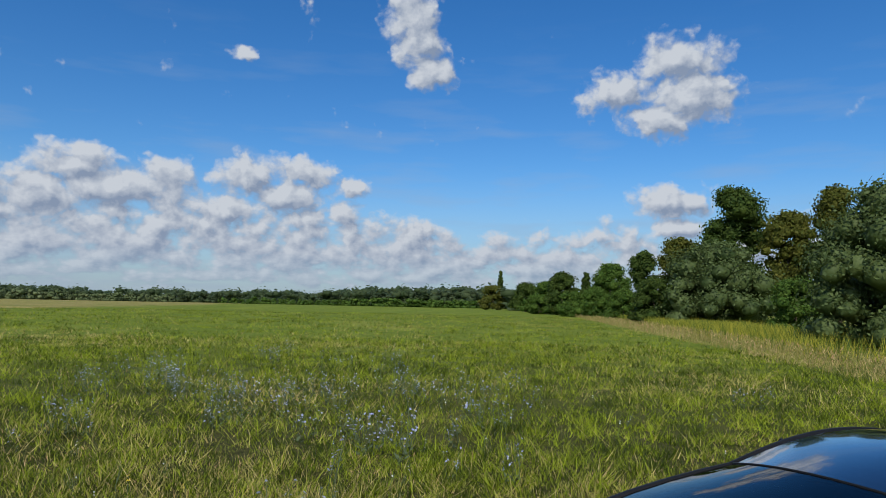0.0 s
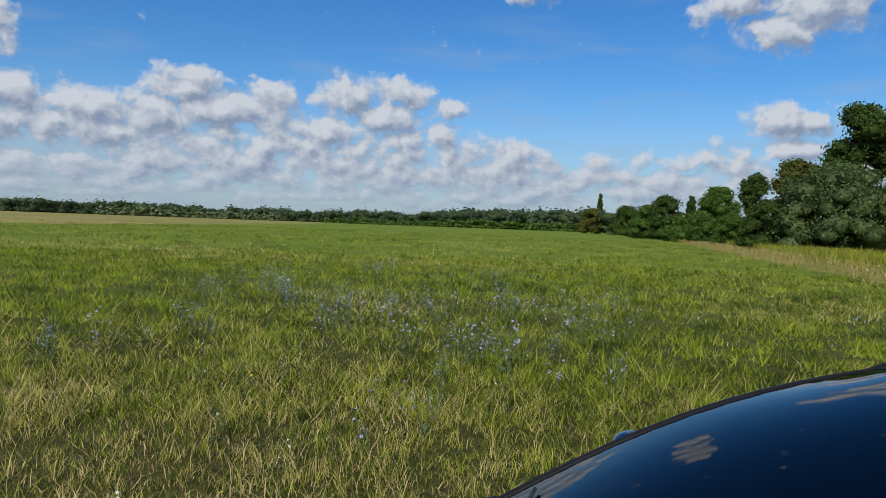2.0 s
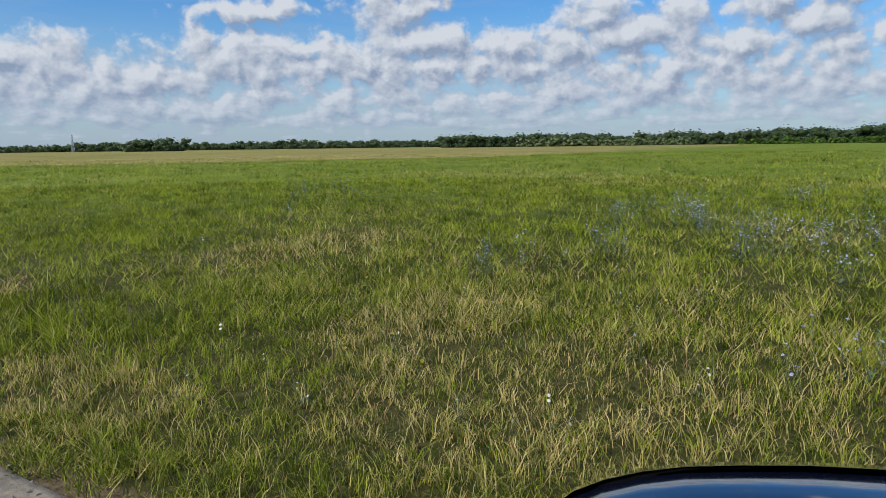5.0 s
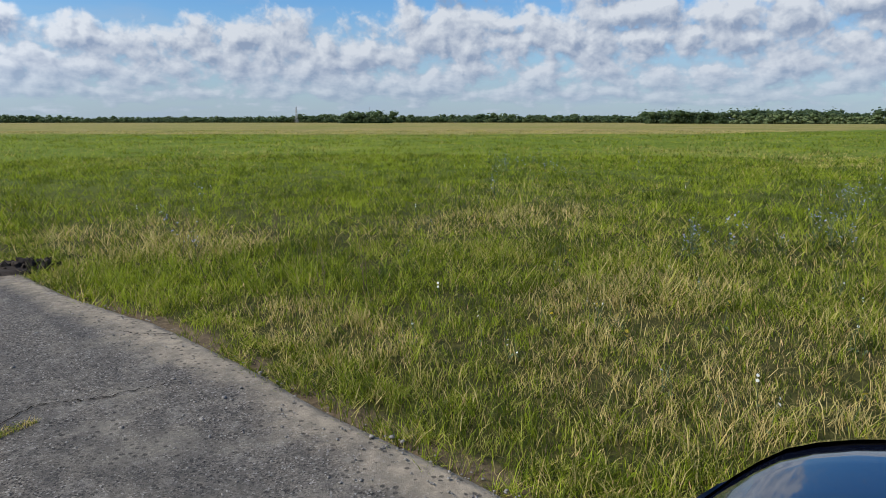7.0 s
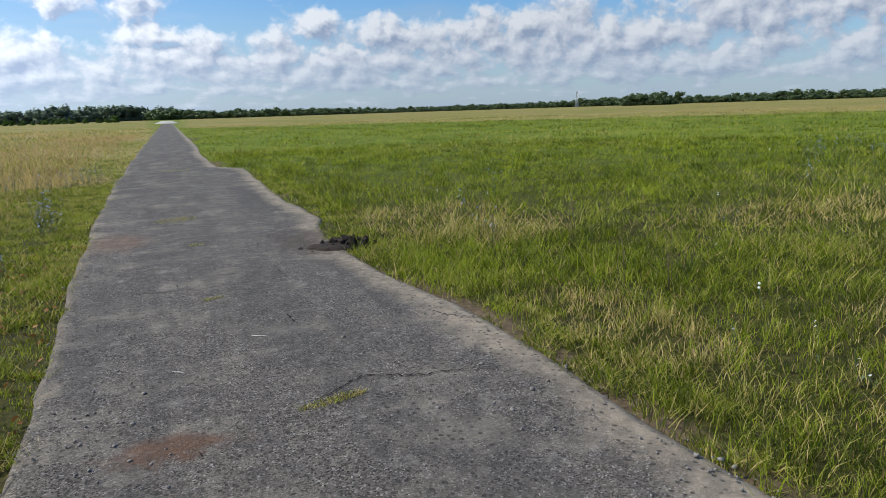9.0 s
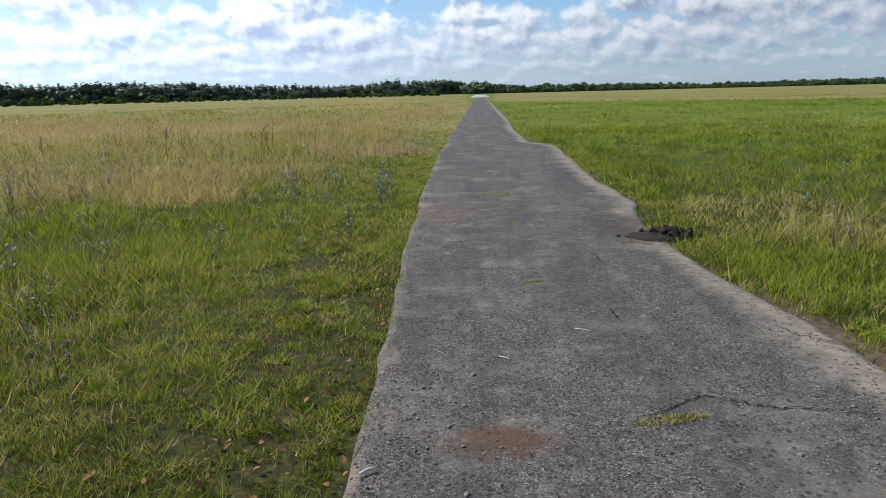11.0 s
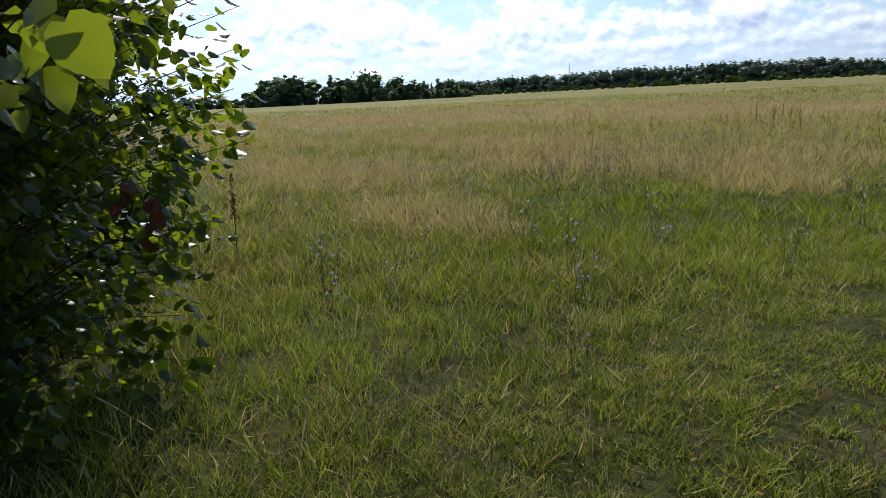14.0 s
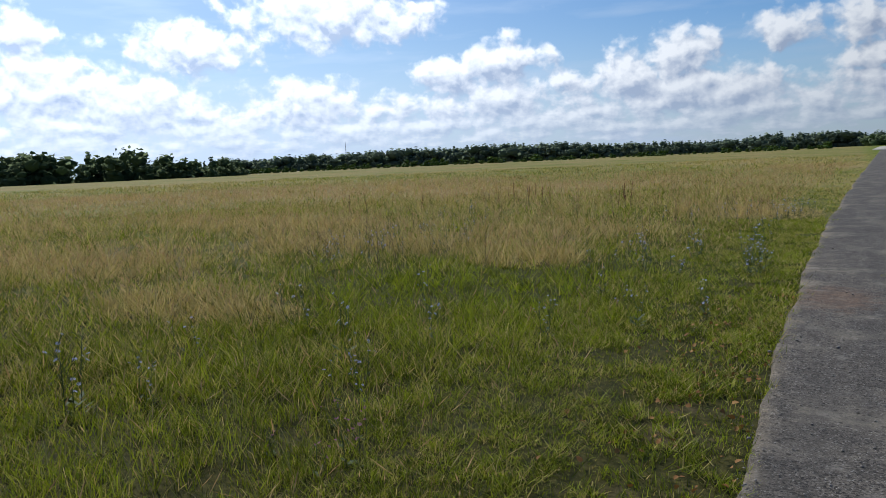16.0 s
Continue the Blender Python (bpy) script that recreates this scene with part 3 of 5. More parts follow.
def stalks():
    x, y = strewn(100000, 1.5, 70.0, 1.15, 2.0, 95.0, 0.12, 4)
    d = dryness(x, y)
    keep = ~on_track(x, y, 1.1) & (x < 0) & (RNG.random(len(x)) < 0.06 + 0.9 * d)
    x, y, d = x[keep], y[keep], d[keep]
    r = np.hypot(x, y)
    blades("dry_stalks", x, y, RNG.uniform(0.22, 0.55, len(x)), (0.0024 + 0.00030 * r), 0.5, STALK, np.clip(d + 0.3, 0, 1),
           "tall dry grass stalks with tan seed heads", "grass", head=2.2)
    x, y = strewn(40000, 1.5, 45.0, 1.2, -142.0, -4.0, 0.1, 4)
    d = dryness(x, y)
    keep = ~on_track(x, y, 0.2) & (RNG.random(len(x)) < 0.1 + d)
    x, y, d = x[keep], y[keep], d[keep]
    r = np.hypot(x, y)
    blades("straw_stalks", x, y, RNG.uniform(0.13, 0.27, len(x)), (0.0022 + 0.00030 * r), 0.45, STALK, np.clip(d + 0.35, 0, 1),
           "thin straw-coloured stalks standing among the green grass", "grass", head=1.8)
    # the dry margin in front of the hedge
    n = 6500
    x = RNG.uniform(12, 170, n) ** 1.0
    x = 12 + (x - 12) * RNG.random(n) ** 0.7
    y = -10.0 - 0.315 * x - RNG.random(n) * (2.5 + 0.02 * x)
    r = np.hypot(x, y)
    blades("dry_margin_grass", x, y, RNG.uniform(0.35, 0.7, n), 0.004 + 0.0006 * r, 0.4, STALK, np.full(n, 0.25),
           "tall dry golden grass along the hedge", "grass", head=1.6)


stalks()


# ---- trees ----
BARK = plain("bark", (0.085, 0.068, 0.05), 0.9, 0.0, 12.0, 0.35, spec=0.1, bump=0.6)
LEAF_DARK = leaf_material("dark_foliage", (0.022, 0.045, 0.010), (0.065, 0.095, 0.018), (0.09, 0.14, 0.015), 0.25, 0.65, 0.08)
LEAF_OLIVE = leaf_material("olive_foliage", (0.045, 0.062, 0.010), (0.115, 0.115, 0.022), (0.14, 0.15, 0.02), 0.25, 0.65, 0.08)
LEAF_GREEN = leaf_material("green_foliage", (0.030, 0.070, 0.012), (0.090, 0.145, 0.025), (0.12, 0.19, 0.02), 0.28, 0.65, 0.08)
LEAF_WILLOW = leaf_material("willow_foliage", (0.030, 0.052, 0.014), (0.100, 0.135, 0.044), (0.13, 0.18, 0.04), 0.25, 0.6, 0.15)
# haze of distance is put into these two colours: paler, bluish, more let through
LEAF_FAR_HAZE = leaf_material("hazed_woods_foliage", (0.046, 0.074, 0.040), (0.10, 0.132, 0.062), (0.24, 0.31, 0.17), 0.55, 0.6, 0.0)
LEAF_PINE_HAZE = leaf_material("hazed_pine_foliage", (0.080, 0.115, 0.090), (0.135, 0.170, 0.130), (0.25, 0.32, 0.21), 0.55, 0.6, 0.0)
LEAF_PALE = leaf_material("pale_willow_foliage", (0.075, 0.105, 0.045), (0.15, 0.18, 0.085), (0.13, 0.17, 0.05), 0.2, 0.6, 0.0)


def at(az, r):
    d = heading(az)
    return d.x * r, d.y * r


def lumps(rng, n, hw, h, low, shape):
    """Centres and radii of the foliage masses that make up a crown: a crown as high as h, as wide as 2 hw."""
    out = []
    for i in range(n):
        t = (i + rng.random()) / n
        z = low + (h - low) * t
        if shape == "column":
            wide = hw * (0.45 + 0.75 * math.sin(math.pi * min(1, t * 0.8 + 0.14))) * (1 - 0.7 * t ** 3)
            r = hw * rng.uniform(0.55, 0.80) * (1 - 0.55 * t)
        elif shape == "bush":
            wide = hw * math.sqrt(max(0.05, 1 - (t * 0.98) ** 2.2))
            r = min(hw, h) * rng.uniform(0.15, 0.30)
        else:
            wide = hw * math.sqrt(max(0.04, 1 - abs(2 * t - 0.85) ** 2 / 1.4))
            r = hw * rng.uniform(0.20, 0.37)
        a = rng.random() * 2 * math.pi
        q = max(0.0, wide - r * 0.75) * math.sqrt(rng.random())
        out.append((q * math.cos(a), q * math.sin(a), min(z, h - r * 0.8), r))
    return out


def foliage(rng, masses, count, leaf, squash=0.85, core=True):
    """Leaves as small bent quads, set thickly over the masses, over a dim ragged core."""
    c = np.array([m[:3] for m in masses])
    r = np.array([m[3] for m in masses])
    pick = rng.choice(len(masses), count, p=r ** 2 / np.sum(r ** 2))
    d = rng.normal(0, 1, (count, 3))
    d /= np.linalg.norm(d, axis=1)[:, None]
    d[:, 2] = np.where(d[:, 2] < -0.35, -d[:, 2], d[:, 2])
    knobs = 0.82 + 0.36 * rng.random(len(masses) * 24)[(pick * 24 + ((np.arctan2(d[:, 1], d[:, 0]) + math.pi) * 1.27).astype(int) * 3 + ((d[:, 2] + 1) * 1.4).astype(int))]
    rad = r[pick] * knobs * (0.72 + 0.62 * rng.random(count) ** 2.0)
    pos = c[pick] + d * rad[:, None] * np.array([1, 1, squash])
    nrm = d + rng.normal(0, 0.55, (count, 3))
    nrm /= np.linalg.norm(nrm, axis=1)[:, None]
    u = np.cross(nrm, rng.normal(0, 1, (count, 3)))
    u /= np.linalg.norm(u, axis=1)[:, None] + 1e-9
    v = np.cross(nrm, u)
    s = leaf * rng.uniform(0.6, 1.35, count)
    u, v = u * s[:, None], v * (s * 0.62)[:, None]
    bend = nrm * (s * 0.25)[:, None]
    verts = np.stack([pos - u, pos + v + bend, pos + u, pos - v + bend], 1).reshape(-1, 3)
    quads = np.arange(count * 4).reshape(-1, 4)
    if core:
        bm = bmesh.new()
        for x, y, z, q in masses:
            bmesh.ops.create_icosphere(bm, subdivisions=1, radius=q * 0.72, matrix=Matrix.Translation((x, y, z)) @ Matrix.Diagonal((1, 1, squash, 1)))
        cv = np.array([v.co[:] for v in bm.verts])
        cf = np.array([[v.index for v in f.verts] for f in bm.faces])
        bm.free()
        cv += rng.normal(0, 1, cv.shape) * float(np.mean(r)) * 0.06
        return np.concatenate([verts, cv]), [quads, cf + len(verts)]
    return verts, [quads]


def tree(name, az, r, h, hw, mat, label, shape="round", low=0.12, leaves=4200, leaf=0.30, seed=1, n=26, category="tree"):
    rng = np.random.default_rng(seed)
    x, y = at(az, r)
    root = new(name)
    root.location = (x, y, 0)
    tagged(root, label, category)
    masses = lumps(rng, n, hw, h, h * low, shape)
    bm = bmesh.new()
    top = h * (0.8 if shape != "bush" else 0.5)
    trunk_r = max(0.06, h * 0.016)
    tube(bm, [(0, 0, -0.15), (0.05, 0.02, h * 0.2), (-0.04, 0.06, h * 0.45), (0.02, -0.03, top)], [trunk_r * 1.3, trunk_r, trunk_r * 0.7, trunk_r * 0.2], 8)
    part("trunk", bm, BARK, root)
    for m in sorted(masses, key=lambda q: -q[3])[:7]:
        bm = bmesh.new()
        z0 = min(m[2] * 0.55, top * 0.8)
        tube(bm, [(0, 0, z0), (m[0] * 0.5, m[1] * 0.5, z0 + (m[2] - z0) * 0.6), (m[0], m[1], m[2])], [trunk_r * 0.5, trunk_r * 0.32, trunk_r * 0.1], 5)
        part("limb", bm, BARK, root)
    verts, faces = foliage(rng, masses, leaves, leaf, 0.85)
    crown = new("crown", mesh_of("crown", verts, faces, mat))
    crown.parent = root
    return root


HEDGE = "trees of the hedge"
for a, r, h, hw, mat, label, shape, low, leaves, leaf, seed, n in (
        (-133.6, 45, 8.7, 5.0, LEAF_WILLOW, "broad grey-green willow bush at the meadow's edge", "bush", 0.05, 9000, 0.20, 11, 40),
        (-142.5, 43, 7.6, 4.6, LEAF_WILLOW, "broad grey-green willow bush beside another one", "bush", 0.05, 5000, 0.22, 12, 30),
        (-122.0, 85, 9.3, 7.4, LEAF_WILLOW, "wide rounded grey-green willow bush before tall trees", "bush", 0.05, 9000, 0.28, 13, 46),
        (-123.3, 112, 20.0, 5.9, LEAF_DARK, "tall dark green tree above the hedge", "round", 0.15, 6500, 0.38, 14, 30),
        (-127.0, 108, 15.6, 4.8, LEAF_OLIVE, "olive-brown leafy tree in the hedge", "round", 0.12, 5200, 0.38, 15, 26),
        (-130.2, 101, 17.6, 4.4, LEAF_OLIVE, "tall olive-brown leafy tree in the hedge", "round", 0.12, 5600, 0.36, 16, 28),
        (-134.4, 95, 16.6, 5.2, LEAF_OLIVE, "olive-green tree rising behind a willow bush", "round", 0.12, 5200, 0.36, 17, 26),
        (-119.4, 120, 13.4, 4.2, LEAF_OLIVE, "yellowish green tree in the hedge", "round", 0.08, 4600, 0.36, 18, 26),
        (-116.7, 128, 11.8, 3.4, LEAF_DARK, "dark green tree in the hedge", "round", 0.06, 3800, 0.36, 19, 22),
        (-114.1, 150, 11.0, 4.6, LEAF_GREEN, "bright green tree in the hedge", "round", 0.05, 4200, 0.42, 20, 26),
        (-112.2, 165, 10.0, 1.6, LEAF_DARK, "slender dark green tree in the hedge", "column", 0.05, 2600, 0.40, 21, 16),
        (-110.4, 178, 10.4, 4.8, LEAF_DARK, "rounded dark green tree in the hedge", "round", 0.05, 3600, 0.46, 22, 24),
        (-109.0, 205, 9.0, 5.5, LEAF_GREEN, "low green tree near the hedge's far end", "bush", 0.05, 3200, 0.48, 23, 24),
        (-107.3, 250, 10.0, 7.0, LEAF_DARK, "dark green tree at the hedge's far end", "bush", 0.05, 3000, 0.55, 24, 24),
        (-105.2, 360, 20.0, 2.1, LEAF_DARK, "narrow columnar poplar towering over the woods", "column", 0.05, 2600, 0.60, 25, 22),
        (-104.6, 340, 11.5, 8.0, LEAF_OLIVE, "broad tree beside a columnar poplar", "bush", 0.05, 2600, 0.7, 26, 22),
        (-117.6, 84, 5.4, 3.4, LEAF_DARK, "dark shrub at the foot of the hedge", "bush", 0.04, 3000, 0.24, 27, 22),
        (-127.6, 66, 4.6, 3.0, LEAF_GREEN, "green shrub at the foot of the hedge", "bush", 0.04, 3000, 0.2, 28, 22),
        (-113.0, 130, 5.2, 4.2, LEAF_GREEN, "green shrub at the foot of the hedge", "bush", 0.04, 2400, 0.3, 29, 20),
        (-115.2, 112, 4.6, 3.6, LEAF_GREEN, "green shrub at the foot of the hedge", "bush", 0.04, 2400, 0.28, 30, 20),
        (-111.2, 150, 5.0, 4.6, LEAF_GREEN, "green shrub at the foot of the hedge", "bush", 0.04, 2200, 0.34, 32, 20),
        (-108.4, 190, 5.0, 5.5, LEAF_GREEN, "green shrub at the foot of the hedge", "bush", 0.04, 2000, 0.4, 33, 20)):
    kind = "poplar_tree" if "poplar" in label else ("shrub" if "shrub" in label else ("willow_bush" if "willow bush at" in label or "willow bush be" in label else "tree"))
    ob = tree(kind, a, r, h, hw, mat, label, shape, low, int(leaves * 2.2), leaf * 0.58, seed, int(n * 2.4), "bush" if shape == "bush" and h < 10 else "tree")
    tagged(ob, group=HEDGE)


def goldenrod():
    n = 70000
    rng = np.random.default_rng(91)
    t = rng.random(n) ** 0.8
    x = 24 + 150 * t
    y = -12.6 - 0.335 * x - (rng.random(n) ** 1.2) * (6 + 0.04 * x)
    keep = fractal(x, y, 9.0, 93) > 0.36
    x, y = x[keep], y[keep]
    r = np.hypot(x, y)
    h = (0.7 + 0.7 * fractal(x, y, 6.0, 94)) * rng.uniform(0.7, 1.15, len(x))
    m, g = material("goldenrod")
    rnd = attribute(g, "rnd")
    col = g.mix(g.mapr(rnd, 0.48, 0.66), g.mix(rnd, (0.07, 0.115, 0.015), (0.20, 0.25, 0.03)), (0.40, 0.36, 0.04))
    finish(g, thin(g, col, col, 0.35, 0.6, 0.2))
    blades("goldenrod", x, y, h, 0.012 + 0.0007 * r, 0.45, m, np.zeros(len(x)), "yellow-green goldenrod thicket along the hedge", "weeds", single=True)


goldenrod()

# ---- the woods round the horizon: azimuth, elevation of the tops ----
SKYLINE = [(-106.0, 1.75), (-101.8, 1.85), (-99.9, 1.6), (-95.2, 1.55), (-92.0, 1.25), (-89.7, 1.1), (-86.6, 0.95), (-85.5, 1.25), (-84.3, 0.9), (-79.4, 0.9),
           (-74.0, 0.9), (-69.6, 1.05), (-65.7, 0.85), (-60.2, 1.0), (-59.4, 0.55), (-47.8, 0.7), (-43.0, 0.6), (-32.0, 0.62), (-27.8, 0.45), (-16.2, 0.42),
           (-7.4, 0.65), (-3.3, 0.65), (1.3, 0.9), (4.2, 1.08), (7.6, 1.1), (9.7, 0.85), (15.9, 0.95), (22.0, 1.15), (27.0, 1.4), (36.3, 1.3),
           (44.0, 1.1), (49.0, 1.0), (51.9, 1.45), (58.0, 2.05), (59.8, 1.75), (60.3, 0.9), (60.9, 1.7), (63.2, 2.15), (65.0, 1.7), (65.6, 0.9), (68.0, 1.4), (80.0, 1.6), (100.0, 1.6)]


def woods(name, az0, az1, dist, rows, gap, mat, label, scale=1.0, depth=14.0, seed=5, quads=84, lift=0.0, ragged=0.16, wide=0.42, pointed=False):
    rng = np.random.default_rng(seed)
    kinds = []
    for k in range(6):
        masses = [(rng.normal(0, wide * 0.45), rng.normal(0, wide * 0.45), rng.uniform(0.12, 0.80), rng.uniform(0.15, 0.27)) for _ in range(7)]
        if pointed and k % 2:
            # a tapering crown with a pointed top
            masses = [(rng.normal(0, wide * 0.34) * (1 - t), rng.normal(0, wide * 0.34) * (1 - t), 0.10 + 0.84 * t, 0.25 - 0.19 * t) for t in np.linspace(0, 1, 8)]
        masses.append((0.0, 0.0, 0.16, 0.34))
        kinds.append(foliage(rng, masses, quads, 0.08, 1.0))
    out_v, out_q, out_t, base = [], [], [], 0
    span = math.radians(abs(az1 - az0)) * dist
    for row in range(rows):
        for i in range(int(span / gap)):
            a = az0 + (az1 - az0) * (i + rng.random()) / (span / gap)
            d = dist + row * depth + rng.uniform(-0.5, 0.5) * depth
            el = np.interp(a, [s[0] for s in SKYLINE], [s[1] for s in SKYLINE]) * scale
            h = (d * math.tan(math.radians(el)) + 1.75) * rng.uniform(1 - 2 * ragged, 1 + 0.35 * ragged)
            h = max(h, 2.0)
            x, y = at(a, d)
            v, (q, t) = kinds[rng.integers(6)]
            turn = rng.random() * 6.28
            c, s = math.cos(turn), math.sin(turn)
            w = h * rng.uniform(1.1, 1.9)
            vv = np.stack([(v[:, 0] * c - v[:, 1] * s) * w + x, (v[:, 0] * s + v[:, 1] * c) * w + y, v[:, 2] * h - 0.3], 1)
            out_v.append(vv)
            out_q.append(q + base)
            out_t.append(t + base)
            base += len(v)
    me = mesh_of(name, np.concatenate(out_v), [np.concatenate(out_q), np.concatenate(out_t)], mat)
    tagged(new(name, me), label, "woods", kind="stuff")


woods("east_woods", -107.0, -59.8, 560, 2, 3.7, LEAF_FAR_HAZE, "dark green deciduous woods along the far edge of the meadow")
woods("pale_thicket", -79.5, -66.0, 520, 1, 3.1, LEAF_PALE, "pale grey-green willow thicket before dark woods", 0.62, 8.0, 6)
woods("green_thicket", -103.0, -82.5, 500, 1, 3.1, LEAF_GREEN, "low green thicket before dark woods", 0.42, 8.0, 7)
woods("north_woods", -60.0, 1.0, 940, 3, 5.0, LEAF_FAR_HAZE, "thin belt of distant trees along the horizon", 1.0, 30.0, 8, 54, ragged=0.16)
woods("pine_ridge", 0.0, 50.0, 1050, 3, 5.6, LEAF_PINE_HAZE, "long dark pine forest on a low ridge", 1.0, 18.0, 9, 76, ragged=0.15, pointed=True)
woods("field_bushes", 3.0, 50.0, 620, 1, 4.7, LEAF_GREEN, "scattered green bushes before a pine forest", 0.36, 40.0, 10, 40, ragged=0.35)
woods("west_grove", 48.0, 60.1, 400, 2, 3.7, LEAF_FAR_HAZE, "grove of leafy trees at the meadow's western edge", 1.05, 14.0, 16, 70, ragged=0.24, pointed=True)
woods("small_grove", 60.7, 65.3, 400, 2, 3.1, LEAF_FAR_HAZE, "small separate grove of leafy trees", 1.05, 10.0, 17, 70, ragged=0.24, pointed=True)
woods("far_west_woods", 60.0, 104.0, 470, 1, 4.3, LEAF_FAR_HAZE, "line of trees behind the small grove", 0.62, 14.0, 18, 46)
woods("south_woods", 104.0, 214.0, 420, 1, 5.0, LEAF_FAR_HAZE, "woods closing the meadow behind", 1.2, 20.0, 19, 30)
woods("tree_clump", -39.4, -35.4, 640, 2, 2.8, LEAF_FAR_HAZE, "isolated clump of rounded trees out in the fields", 1.45, 8.0, 20, 80, ragged=0.25)
woods("hedge_woods", -150.0, -106.0, 330, 2, 4.0, LEAF_FAR_HAZE, "woods behind the hedge", 0.9, 12.0, 21, 40)

# ---- masts ----
STEEL = plain("galvanised_steel", (0.42, 0.44, 0.46), 0.45, 0.7, 3.0, 0.15)


def lattice_mast(name, az, r, h, foot, label):
    x, y = at(az, r)
    root = new(name)
    root.location = (x, y, 0)
    tagged(root, label, "mast")
    for sx, sy in ((-1, -1), (1, -1), (1, 1), (-1, 1)):
        bm = bmesh.new()
        tube(bm, [(sx * foot, sy * foot, -0.3), (sx * foot * 0.55, sy * foot * 0.55, h * 0.5), (sx * foot * 0.25, sy * foot * 0.25, h)], [foot * 0.20, foot * 0.16, foot * 0.12], 4)
        part("leg", bm, STEEL, root, smooth=False)
    for k in range(9):
        z0, z1 = h * k / 9, h * (k + 1) / 9
        f0 = foot * (1 - 0.9 * z0 / h * 0.83)
        f1 = foot * (1 - 0.9 * z1 / h * 0.83)
        bm = bmesh.new()
        for sx, sy, tx, ty in ((-1, -1, 1, -1), (1, -1, 1, 1), (1, 1, -1, 1), (-1, 1, -1, -1)):
            tube(bm, [(sx * f0, sy * f0, z0), (tx * f1, ty * f1, z1)], [foot * 0.09] * 2, 4)
        part("brace", bm, STEEL, root, smooth=False)
    return root


lattice_mast("lattice_tower", -32.1, 900, 19.5, 1.5, "distant grey lattice tower above the trees")
lattice_mast("radio_mast", 40.1, 1090, 41.0, 0.7, "thin distant radio mast above the pine forest")
lattice_mast("lattice_tower", -37.9, 960, 20.5, 0.35, "thin distant mast behind a clump of trees")

# ---- the bush beside the track ----
LEAF_NEAR = leaf_material("bush_leaves", (0.014, 0.026, 0.006), (0.040, 0.062, 0.012), (0.34, 0.44, 0.02), 0.42, 0.34, 0.4)
LEAF_NEAR_ONE = leaf_material("bush_leaf", (0.014, 0.026, 0.006), (0.040, 0.062, 0.012), (0.36, 0.44, 0.02), 0.42, 0.34, 0.4, island=False)
LEAF_RED = leaf_material("withered_leaves", (0.10, 0.025, 0.012), (0.18, 0.06, 0.03), (0.14, 0.04, 0.02), 0.15, 0.6, 0.2)
TWIG = plain("twig_bark", (0.07, 0.055, 0.04), 0.85, 0.0, 30.0, 0.3, spec=0.1)

# a heart-shaped leaf, folded along its rib: length 1 along x
LEAF_V = np.array([(0, 0, 0), (0.08, 0.30, 0.10), (0.45, 0.42, 0.12), (0.78, 0.22, 0.03), (1.0, 0, -0.10), (0.78, -0.22, 0.03), (0.45, -0.42, 0.12), (0.08, -0.30, 0.10), (0.5, 0, 0.0)])
LEAF_F = np.array([(0, 8, 1), (1, 8, 2), (2, 8, 3), (3, 8, 4), (4, 8, 5), (5, 8, 6), (6, 8, 7), (7, 8, 0)])


def large_leaf():
    """A broad leaf with a toothed edge and a crumpled blade, folded along its rib: length 1 along x."""
    rng = np.random.default_rng(5)
    v, f = [], []
    for i in range(13):
        t = i / 12
        w = 0.50 * max(0.0, math.sin(math.pi * t ** 0.62)) ** 0.75 + (0.16 if i == 0 else 0.0)
        back = -0.10 * (1 - t) ** 3
        for k in (-1, -0.55, 0, 0.55, 1):
            tooth = 0.02 * (-1) ** i if abs(k) == 1 and 0 < i < 12 else 0.0
            v.append((t + back * abs(k) + tooth, k * w, 0.16 * abs(k) * w - 0.10 * t * t + rng.normal(0, 0.012)))
    for i in range(12):
        for k in range(4):
            a = i * 5 + k
            f.append((a, a + 5, a + 6, a + 1))
    return np.array(v), np.array(f)


def leaf_turn(rng, out):
    """A hanging leaf's axes: its length points out and down."""
    u = Vector(out) * 0.6 + Vector((rng.normal(0, 0.5), rng.normal(0, 0.5), rng.normal(-0.55, 0.45)))
    u.normalize()
    side = u.cross(Vector((rng.normal(0, 0.45), rng.normal(0, 0.45), 1)))
    side.normalize()
    return Matrix((u, side, u.cross(side))).transposed()


